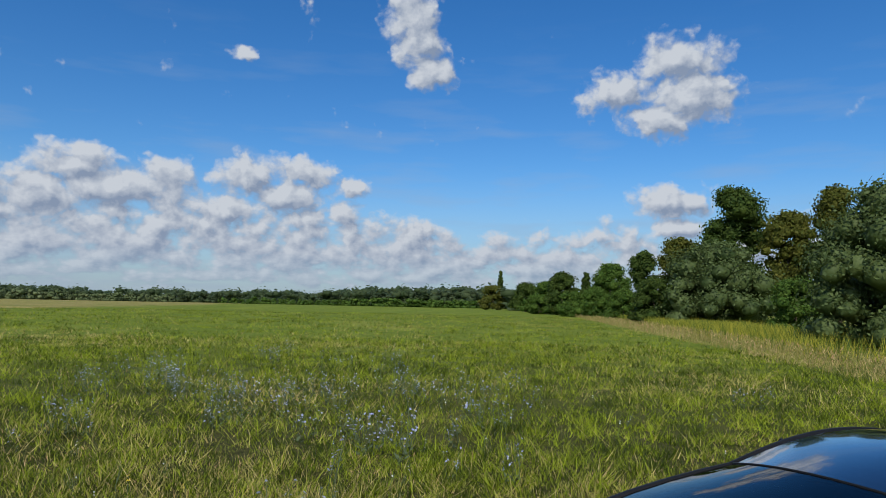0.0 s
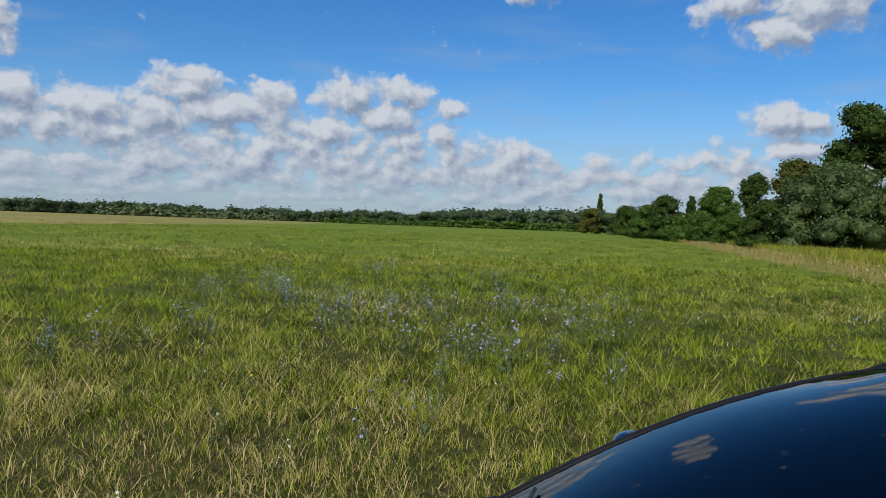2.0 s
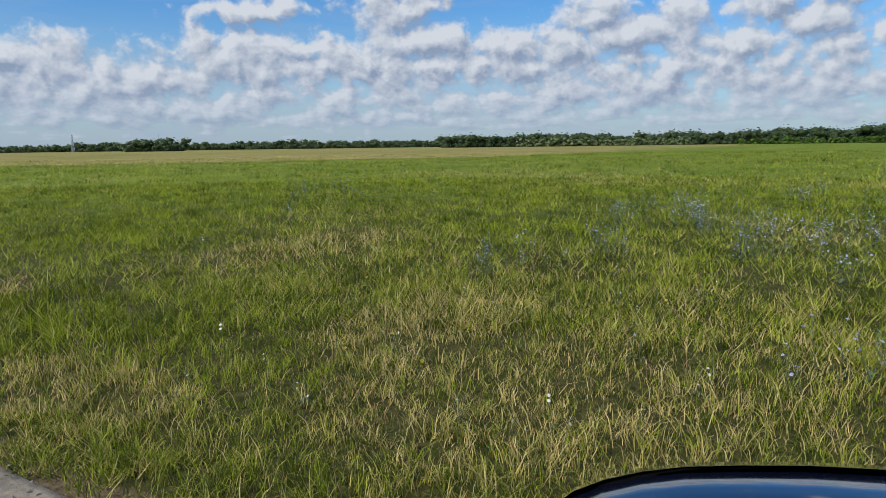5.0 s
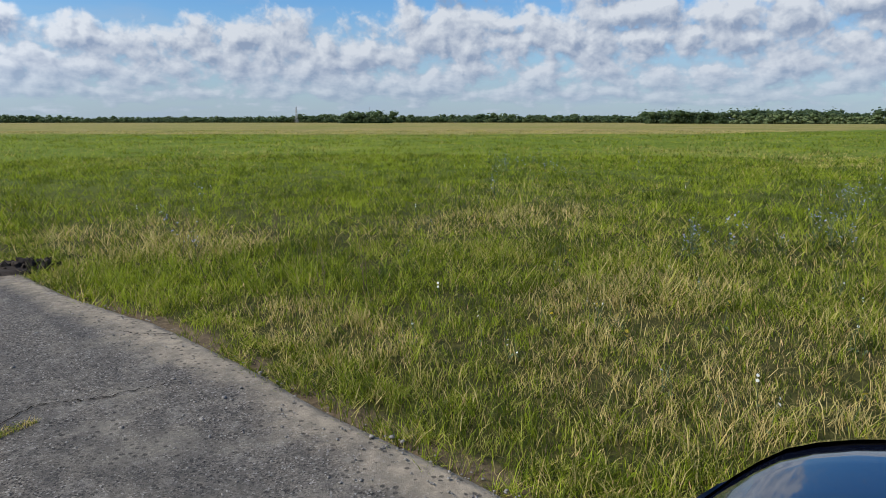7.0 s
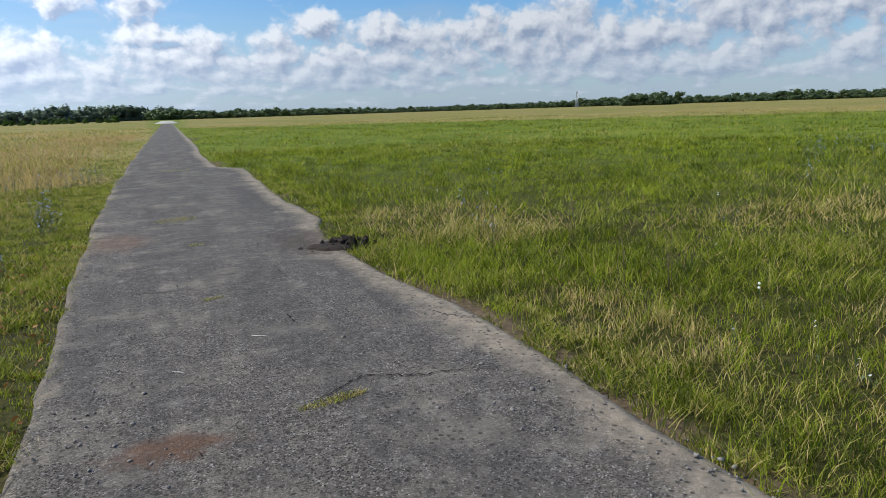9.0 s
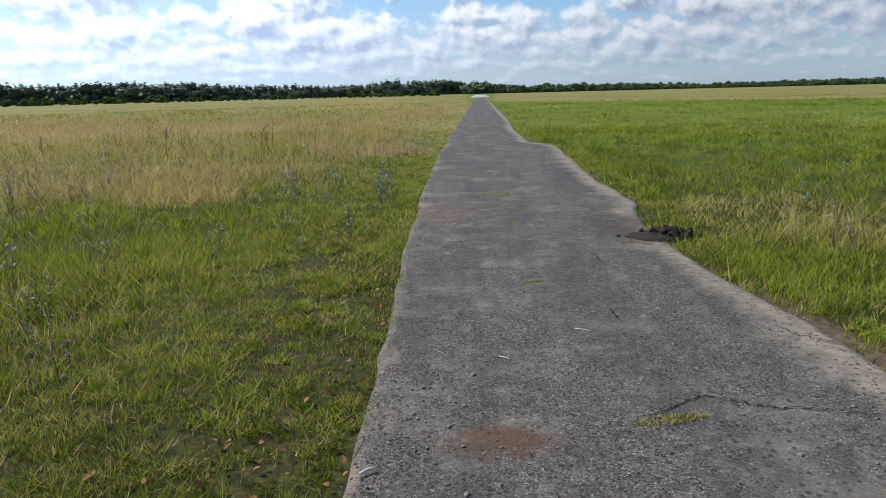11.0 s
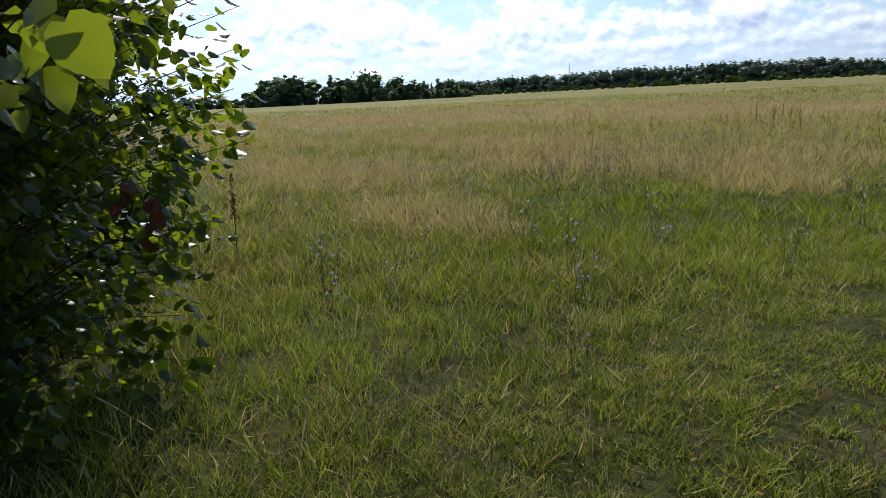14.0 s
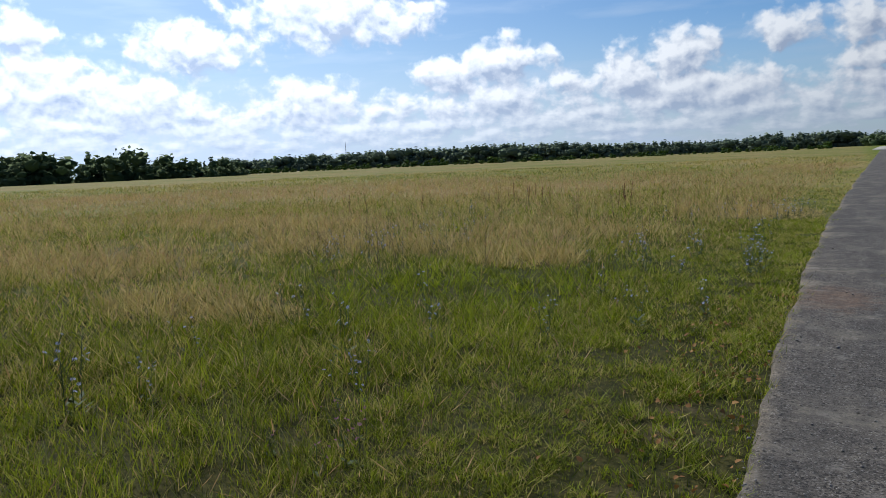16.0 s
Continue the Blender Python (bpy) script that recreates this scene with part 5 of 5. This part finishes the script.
CHICORY = petal_material("chicory_petals", (0.40, 0.43, 0.76), (0.56, 0.59, 0.86))
WHITE = petal_material("white_petals", (0.66, 0.67, 0.60), (0.80, 0.80, 0.76))
PINK = petal_material("pink_petals", (0.42, 0.16, 0.30), (0.52, 0.24, 0.38))
YELLOW = petal_material("yellow_petals", (0.62, 0.44, 0.02), (0.75, 0.58, 0.05))


def star(n, inner, outer, lift):
    """A flat flower of n petals."""
    v = [(0, 0, 0)]
    f = []
    for k in range(n):
        a = 2 * math.pi * k / n
        w = math.pi / n * 0.8
        b = len(v)
        v += [(inner * math.cos(a - w), inner * math.sin(a - w), lift * 0.3), (outer * math.cos(a - w * 0.7), outer * math.sin(a - w * 0.7), lift),
              (outer * math.cos(a + w * 0.7), outer * math.sin(a + w * 0.7), lift), (inner * math.cos(a + w), inner * math.sin(a + w), lift * 0.3)]
        f.append((b, b + 1, b + 2, b + 3))
    return np.array(v[0:]), np.array(f)


def umbel():
    """A flat-topped head of many tiny blossoms."""
    rng = np.random.default_rng(3)
    v, f = [], []
    v.append((0, 0, 0.004))
    for ring in (1, 2, 3):
        for q in range(12):
            r, a = 0.0085 * ring * rng.uniform(0.85, 1.15), q * 0.5236
            v.append((r * math.cos(a), r * math.sin(a), -0.002 * ring + rng.normal(0, 0.0025)))
    for q in range(12):
        n = (q + 1) % 12
        f.append((0, 1 + q, 1 + n))
        for b in (1, 13):
            f += [(b + q, b + 12 + q, b + 12 + n), (b + q, b + 12 + n, b + n)]
    return np.array(v), np.array(f)


V, F = star(9, 0.003, 0.0130, 0.004)
CHICORY_HEAD = mesh_of("blossom", V, F, CHICORY)
V, F = umbel()
WHITE_HEAD = mesh_of("umbel", V, F, WHITE)
V, F = star(12, 0.002, 0.0115, 0.010)
PINK_HEAD = mesh_of("pink_blossom", V, F, PINK)
V, F = star(7, 0.003, 0.013, 0.003)
YELLOW_HEAD = mesh_of("yellow_blossom", V, F, YELLOW)


def flower_plant(name, seed, h, heads, head_mesh, head_name, label, category, spread=0.35, stem=STEM, leaf=True, size=1.0):
    rng = np.random.default_rng(seed)
    bm = bmesh.new()
    tips = []
    for s in range(int(rng.integers(1, 4))):
        a = rng.random() * 6.28
        lean = rng.uniform(0.05, 0.25)
        base = Vector((rng.normal(0, 0.03), rng.normal(0, 0.03), -0.02))
        top = base + Vector((math.cos(a) * lean * h, math.sin(a) * lean * h, h * rng.uniform(0.75, 1.0)))
        mid = base.lerp(top, 0.5) + Vector((rng.normal(0, 0.02), rng.normal(0, 0.02), 0))
        tube(bm, [base, mid, top], [0.0030, 0.0024, 0.0014], 4)
        tips.append(top)
        for k in range(max(2, heads // 2)):
            t = rng.uniform(0.35, 0.95)
            p = base.lerp(mid, t * 2) if t < 0.5 else mid.lerp(top, t * 2 - 1)
            b = rng.random() * 6.28
            q = p + Vector((math.cos(b), math.sin(b), 0)) * spread * h * rng.uniform(0.1, 0.5) + Vector((0, 0, h * rng.uniform(0.05, 0.22)))
            tube(bm, [p, p.lerp(q, 0.6) + Vector((0, 0, 0.01)), q], [0.0018, 0.0014, 0.001], 4)
            tips.append(q)
            tips.append(p + Vector((math.cos(b), math.sin(b), 0.3)) * 0.012)
        if leaf:
            for k in range(5):
                b = rng.random() * 6.28
                l = Vector((math.cos(b), math.sin(b), 0.5)) * h * 0.14
                w = Vector((-math.sin(b), math.cos(b), 0)) * 0.014
                p = base + Vector((0, 0, h * 0.05 * k))
                bm.faces.new([bm.verts.new(p), bm.verts.new(p + l * 0.5 + w), bm.verts.new(p + l), bm.verts.new(p + l * 0.5 - w)])
    root = part(name, bm, stem)
    tagged(root, label, category)
    rng.shuffle(tips)
    for p in tips[:heads]:
        ob = new(head_name, head_mesh)
        ob.parent = root
        face = Vector((rng.normal(0, 0.5) - 0.35, rng.normal(0, 0.5) + 0.15, 0.9))
        ob.matrix_local = Matrix.LocRotScale(p, face.to_track_quat("Z", "Y"), (size * rng.uniform(0.85, 1.2),) * 3)
    return root


SEED = plain("seed_spike", (0.17, 0.075, 0.035), 0.85, 0.0, 60.0, 0.4, spec=0.1)


def seed_spike(name, seed, h, label, stout=1.0):
    """A stiff stalk whose upper half is thick with dry seed."""
    rng = np.random.default_rng(seed)
    bm = bmesh.new()
    tube(bm, [(0, 0, -0.03), (0.01, 0.02, h * 0.5), (0.0, 0.03, h)], [0.006 * stout, 0.005 * stout, 0.002], 5)
    root = part(name, bm, DRY_STEM)
    tagged(root, label, "weed")
    bm = bmesh.new()
    for k in range(70):
        t = 0.45 + 0.55 * rng.random()
        a, q = rng.random() * 6.28, (0.034 * (1.15 - t) + 0.006) * stout * rng.random()
        bmesh.ops.create_icosphere(bm, subdivisions=1, radius=rng.uniform(0.004, 0.008) * stout,
                                   matrix=Matrix.Translation((q * math.cos(a), 0.03 * t + q * math.sin(a), h * t)) @ Matrix.Diagonal((1, 1, 1.6, 1)))
    part("seed_head", bm, SEED, root, smooth=False)
    return root


def sow(kinds, spots, group, rng, low=0.75, high=1.2):
    for x, y in spots:
        if on_track(np.array([x]), np.array([y]), 0.1)[0]:
            continue
        k = kinds[int(rng.integers(len(kinds)))]
        s = rng.uniform(low, high)
        ob = copy_thing(k, pose(x, y, 0, rng.normal(0, 5), rng.normal(0, 5), rng.uniform(0, 360)))
        ob.scale = (s, s, s)
        tagged(ob, group=group)


def drift(rng, n, cx, cy, sx, sy, turn=0.0):
    u, v = rng.normal(0, sx, n), rng.normal(0, sy, n)
    c, s = math.cos(turn), math.sin(turn)
    return [(cx + a * c - b * s, cy + a * s + b * c) for a, b in zip(u, v)]


def flowers():
    rng = np.random.default_rng(77)
    blue = [flower_plant("chicory", s, h, n, CHICORY_HEAD, "blossom", "tall blue-flowered chicory growing in the meadow", "wildflower", size=0.9)
            for s, h, n in ((1, 0.44, 9), (2, 0.36, 12), (3, 0.50, 13), (4, 0.32, 8), (5, 0.54, 7))]
    white = [flower_plant("yarrow", s, h, n, WHITE_HEAD, "umbel", "white flat-topped yarrow in the grass", "wildflower", 0.2, size=0.36)
             for s, h, n in ((11, 0.26, 2), (12, 0.30, 3), (13, 0.22, 1))]
    yellow = [flower_plant("hawkweed", s, h, n, YELLOW_HEAD, "blossom", "small yellow hawkweed in the grass", "wildflower", 0.2)
              for s, h, n in ((21, 0.22, 2), (22, 0.26, 3))]
    weed = [flower_plant("withered_weed", s, h, 0, CHICORY_HEAD, "blossom", "tall withered brown weed stalk in the meadow", "weed", 0.5, DRY_STEM, False)
            for s, h in ((31, 0.85), (32, 0.7), (33, 0.95))]
    # the drifts east of the track
    spots = drift(rng, 12, 15.4, 3.7, 0.8, 0.35) + drift(rng, 12, 18.1, 3.2, 1.2, 0.5) + drift(rng, 16, 15.4, 2.1, 0.7, 0.35) + drift(rng, 10, 14.1, 1.4, 0.5, 0.3)
    spots += drift(rng, 12, 23.5, 0.5, 0.7, 0.4) + drift(rng, 26, 14.0, -0.1, 1.0, 0.6) + drift(rng, 10, 11.2, 0.4, 0.5, 0.4) + drift(rng, 6, 10.7, 2.5, 0.4, 0.3)
    spots += drift(rng, 14, 13.9, -2.7, 1.0, 0.5) + drift(rng, 9, 9.9, -1.4, 0.6, 0.4) + drift(rng, 6, 8.9, -1.8, 0.4, 0.3) + drift(rng, 6, 19.2, -1.5, 1.0, 0.6)
    spots += drift(rng, 6, 19.9, -3.0, 0.8, 0.6) + drift(rng, 7, 12.6, -3.2, 0.7, 0.4) + drift(rng, 6, 14.1, -4.6, 0.7, 0.4) + drift(rng, 6, 10.5, -3.2, 0.5, 0.4)
    spots += drift(rng, 2, 7.3, -2.6, 0.2, 0.2) + drift(rng, 5, 9.0, 3.5, 0.3, 0.2) + drift(rng, 8, 18.8, 14.2, 0.7, 0.7) + drift(rng, 7, 21.8, 18.5, 0.8, 1.2) + drift(rng, 4, 23.0, 15.0, 2.5, 2.5)
    spots += [(6.0, -0.55), (6.1, -0.8), (5.6, -0.35), (6.6, -0.9), (12.4, -8.8), (12.6, -8.7), (12.5, -9.1), (3.7, 7.6), (3.9, 8.0), (4.6, 10.4), (6.0, 12.2), (12.0, 10.0)]
    sow(blue, spots, "chicory in the eastern meadow", rng, 0.95, 1.4)
    # west of the track
    spots = drift(rng, 9, -3.3, 12.4, 0.4, 0.7) + drift(rng, 8, -1.95, 12.0, 0.15, 1.2) + drift(rng, 6, -3.6, 18.7, 0.5, 1.0) + drift(rng, 9, -8.9, 11.7, 0.5, 0.5) + drift(rng, 8, -8.2, 14.4, 0.4, 0.8) + drift(rng, 6, -11.2, 18.9, 0.6, 0.8) + drift(rng, 6, -2.3, 20.9, 0.3, 1.0)
    spots += [(-4.1, 6.9), (-4.0, 5.5), (-3.6, 5.0), (-4.4, 5.9), (-5.4, 3.9), (-5.1, 4.3), (-5.9, 5.4), (-3.1, 7.4), (-2.4, 8.2), (-4.8, 7.8), (-5.6, 6.6)]
    sow(blue, spots, "chicory in the western meadow", rng, 1.0, 1.5)
    spots = drift(rng, 34, 11.0, -1.5, 3.5, 3.0) + drift(rng, 20, 30.0, -4.0, 5.0, 3.0) + drift(rng, 14, 4.6, 1.6, 1.2, 1.6) + drift(rng, 14, 18.4, 14.6, 1.2, 1.0)
    spots += drift(rng, 20, 10, 9, 5, 5) + drift(rng, 18, 72, -30, 14, 4)
    sow(white, spots, "yarrow in the meadow", rng)
    sow(yellow, drift(rng, 22, 16.5, 9.5, 2.6, 1.6) + drift(rng, 10, 5.5, 1.0, 1.5, 1.5), "hawkweed in the meadow", rng)
    spots = drift(rng, 8, -7.2, 10.0, 0.5, 0.5) + drift(rng, 10, -9.0, 19.0, 1.8, 1.5) + drift(rng, 5, -12.0, 14.0, 1.0, 1.0) + drift(rng, 6, -3.2, 16.5, 0.5, 1.2)
    spots += drift(rng, 6, -5.0, 23.0, 1.0, 1.0) + drift(rng, 5, 4.0, 6.4, 0.5, 1.0)
    sow(weed, spots, "withered weeds in the meadow", rng)
    dock = [seed_spike("dock", s, h, "rust-brown dock gone to seed in dry grass") for s, h in ((41, 0.85), (42, 0.7))]
    sow(dock, drift(rng, 9, -12.4, 25.0, 1.0, 0.7) + drift(rng, 4, -7.0, 22.0, 0.6, 1.2) + drift(rng, 4, -15.6, 21.0, 1.5, 1.0), "docks in the meadow", rng)
    pink = [flower_plant("knapweed", s, h, n, PINK_HEAD, "blossom", "pink-headed knapweed in short grass", "wildflower", 0.3) for s, h, n in ((51, 0.30, 4), (52, 0.24, 3))]
    sow(pink, [(-3.14, 4.41), (-2.95, 4.23), (-3.0, 4.02), (-3.45, 4.65)], "knapweed beside the track", rng)
    mullein = seed_spike("mullein", 61, 0.95, "tall dark withered mullein stalk", 1.5)
    mullein.location = (-8.1, 4.25, 0)
    for ob, (x, y) in zip(dock + pink, ((-11.6, 25.6), (-13.2, 24.4), (-3.15, 4.55), (-3.5, 4.1))):
        ob.location = (x, y, 0)
    for ob, (x, y) in zip(blue + white + yellow + weed, ((8.3, -1.0), (7.7, -2.2), (13.4, -0.2), (9.6, 2.8), (-3.3, 9.6), (4.2, 0.9), (5.2, 0.2), (7.4, 1.4), (5.0, 2.6), (7.6, 3.6), (-6.2, 11.8), (-10.6, 12.4), (-4.4, 17.6))):
        ob.location = (x, y, 0)


flowers()

# ---- things on and beside the track ----
CLOD = plain("dark_clods", (0.040, 0.032, 0.026), 0.95, 0.0, 25.0, 0.5, spec=0.1, bump=0.8)
STONE = plain("pebble", (0.20, 0.185, 0.165), 0.85, 0.0, 40.0, 0.5, spec=0.2)
CRACK = plain("crack_shadow", (0.018, 0.016, 0.014), 1.0, 0.0, 30.0, 0.3, spec=0.0)
LITTER = leaf_material("fallen_leaves", (0.20, 0.085, 0.025), (0.34, 0.19, 0.06), (0.2, 0.1, 0.03), 0.2, 0.7, 0.2)


def clod_heap():
    rng = np.random.default_rng(8)
    root = new("dung_heap")
    root.location = (2.12, 8.45, 0.02)
    tagged(root, "heap of dark crumbled dung on the track's edge", "dung heap")
    bm = bmesh.new()
    for k in range(4):
        bmesh.ops.create_icosphere(bm, subdivisions=2, radius=1, matrix=Matrix.Translation((rng.normal(0, 0.16), rng.normal(0, 0.14), 0.0)) @ Matrix.Diagonal((0.26, 0.20, 0.055, 1)))
    for v in bm.verts:
        v.co += Vector(rng.normal(0, 0.008, 3))
    part("mound", bm, CLOD, root)
    for k in range(110):
        a, q = rng.random() * 6.28, abs(rng.normal(0, 0.30))
        s = rng.uniform(0.015, 0.050) * (1.2 - min(q, 0.8))
        bm = bmesh.new()
        bmesh.ops.create_icosphere(bm, subdivisions=1, radius=1)
        for v in bm.verts:
            v.co += Vector(rng.normal(0, 0.14, 3))
        z = max(0.0, 0.055 * (1 - q / 0.34)) + s * 0.45
        m = Matrix.LocRotScale((q * math.cos(a) * 1.15 - 0.06, q * math.sin(a) * 0.9, z), Euler(rng.random(3) * 6), (s * 1.5, s, s * 0.75))
        bmesh.ops.transform(bm, matrix=m, verts=bm.verts)
        part("clod", bm, CLOD, root, smooth=False)


def pebbles():
    rng = np.random.default_rng(9)
    bm = bmesh.new()
    bmesh.ops.create_icosphere(bm, subdivisions=1, radius=1)
    base = np.array([v.co[:] for v in bm.verts])
    tri = np.array([[v.index for v in f.verts] for f in bm.faces])
    bm.free()
    vs, fs, b = [], [], 0
    for k in range(2600):
        y = 1.0 + 24 * rng.random() ** 1.8
        l, r = float(edge_at(LEFT_EDGE, y, 21)), float(edge_at(RIGHT_EDGE, y, 22))
        t = rng.random()
        if rng.random() < 0.6:
            t = rng.beta(0.5, 0.5)
        s = rng.uniform(0.003, 0.009) * (1 if rng.random() > 0.05 else 2.0)
        v = (base + rng.normal(0, 0.16, base.shape)) * np.array((s * 1.3, s, s * 0.6))
        c, q = math.cos(k), math.sin(k)
        v = np.stack([v[:, 0] * c - v[:, 1] * q, v[:, 0] * q + v[:, 1] * c, v[:, 2]], 1)
        vs.append(v + np.array((l + (r - l) * t, y, 0.046)))
        fs.append(tri + b)
        b += len(base)
    tagged(new("gravel", mesh_of("gravel", np.concatenate(vs), np.concatenate(fs), STONE)), "loose grit and small pebbles on old asphalt", "gravel", kind="stuff")


def crack(points, width, seed):
    """A dark ragged split in the asphalt: a ribbon on top, coloured for shade."""
    rng = np.random.default_rng(seed)
    pts = [Vector(p) for p in points]
    fine = []
    for a, b in zip(pts, pts[1:]):
        n = max(2, int((b - a).length / 0.025))
        fine += [a.lerp(b, k / n) + Vector((rng.normal(0, 0.008), rng.normal(0, 0.010))) for k in range(n)]
    fine.append(pts[-1])
    rows = []
    for i, p in enumerate(fine):
        d = (fine[min(i + 1, len(fine) - 1)] - fine[max(i - 1, 0)]).normalized()
        w = width * rng.uniform(0.25, 1.1) * math.sin(math.pi * (i + 0.6) / (len(fine) + 0.2)) ** 0.5
        s = Vector((-d.y, d.x)) * w
        z = 0.0535
        rows.append([(p.x - s.x, p.y - s.y, z), (p.x, p.y, z - 0.001), (p.x + s.x, p.y + s.y, z)])
    bm = bmesh.new()
    skin(bm, rows)
    part("road_crack", bm, CRACK)


def tufts():
    rng = np.random.default_rng(12)
    for x, y, rx, ry, n, label in ((0.80, 3.55, 0.22, 0.05, 500, "small tuft of grass growing in an asphalt crack"), (0.02, 12.0, 0.34, 0.30, 500, "flat weeds growing through the asphalt"),
                                   (0.28, 6.35, 0.10, 0.03, 110, "small tuft of grass growing in an asphalt crack"), (0.25, 9.4, 0.10, 0.06, 120, "small tuft of grass growing in an asphalt crack"),
                                   (0.15, 24.0, 0.5, 0.5, 300, "flat weeds growing through the asphalt")):
        a = rng.random(n) * 6.28
        q = np.sqrt(rng.random(n))
        px, py = x + rx * q * np.cos(a), y + ry * q * np.sin(a) + 0.25 * (rx * q * np.cos(a))
        ob = blades("grass_tuft", px, py, rng.uniform(0.02, 0.055, n), rng.uniform(0.003, 0.006, n), 1.1, GRASS, np.full(n, 0.45), label, "grass tuft", lift=0.045)


def litter():
    rng = np.random.default_rng(14)
    vs, fs, b = [], [], 0
    for k in range(420):
        y = 1.5 + 9 * rng.random() ** 1.5
        x = float(edge_at(LEFT_EDGE, y, 21)) - abs(rng.normal(0.1, 0.55))
        m = np.array(Euler((rng.normal(0, 0.5), rng.normal(0, 0.5), rng.random() * 6.28)).to_matrix())
        vs.append((m @ (LEAF_V * rng.uniform(0.02, 0.05)).T).T + np.array((x, y, rng.uniform(0.02, 0.05))))
        fs.append(LEAF_F + b)
        b += len(LEAF_V)
    tagged(new("fallen_leaves", mesh_of("fallen_leaves", np.concatenate(vs), np.concatenate(fs), LITTER, True)), "brown fallen leaves on the trodden verge", "leaves", kind="stuff")


def scraps():
    """A pale stick and a few dead twigs on the track."""
    wood = plain("dead_twig", (0.11, 0.08, 0.055), 0.9, 0.0, 40.0, 0.4, spec=0.1)
    pale = plain("bleached_stick", (0.66, 0.64, 0.58), 0.7, 0.0, 60.0, 0.2, spec=0.2)
    for x, y, turn, length, r, mat, label in ((-0.74, 3.02, 40, 0.085, 0.007, pale, "short bleached stick on the track's sandy edge"),
                                              (0.02, 3.22, 110, 0.11, 0.0035, wood, "thin brown twig on old asphalt"),
                                              (-0.85, 3.25, 80, 0.20, 0.003, wood, "thin brown twig on the track's sandy edge"),
                                              (0.55, 5.0, 150, 0.14, 0.003, pale, "thin dry straw on old asphalt"),
                                              (-0.05, 4.45, 140, 0.10, 0.003, pale, "thin dry straw on old asphalt")):
        bm = bmesh.new()
        c, q = math.cos(radians(turn)) * length / 2, math.sin(radians(turn)) * length / 2
        tube(bm, [(-c, -q, 0), (-c * 0.2, q * 0.1, 0.003), (c, q, 0.001)], [r, r * 0.9, r * 0.6], 6)
        ob = part("stick", bm, mat)
        ob.location = (x, y, 0.048 + r)
        tagged(ob, label, "stick")


def apron():
    """The pale concrete that the track runs out onto, far off."""
    bm = bmesh.new()
    box(bm, (7.5, 300.0, 0.12), (-0.2, 400.0, 0.03), bevel=0.02)
    ob = part("concrete_apron", bm, plain("pale_concrete", (0.40, 0.375, 0.33), 0.9, 0.0, 0.4, 0.2, spec=0.1))
    tagged(ob, "pale weathered concrete at the track's far end", "pavement", kind="structure")


apron()
scraps()
clod_heap()
pebbles()
tufts()
litter()
for k, (pts, w) in enumerate((([(0.52, 3.55), (0.75, 3.62), (1.07, 3.86), (1.40, 3.70), (1.72, 3.68), (1.95, 3.60)], 0.007),
                              ([(1.96, 5.08), (2.05, 4.86), (2.14, 4.80), (2.24, 4.66)], 0.007), ([(0.83, 5.55), (0.86, 5.2)], 0.006),
                              ([(1.0, 7.6), (1.05, 6.9)], 0.005), ([(-0.6, 6.9), (0.2, 6.8), (1.1, 6.92)], 0.004))):
    crack(pts, w, k)
for ob in list(bpy.data.objects):
    if ob.name.startswith("road_crack"):
        tagged(ob, "narrow dark crack across old asphalt", "crack", kind="structure")
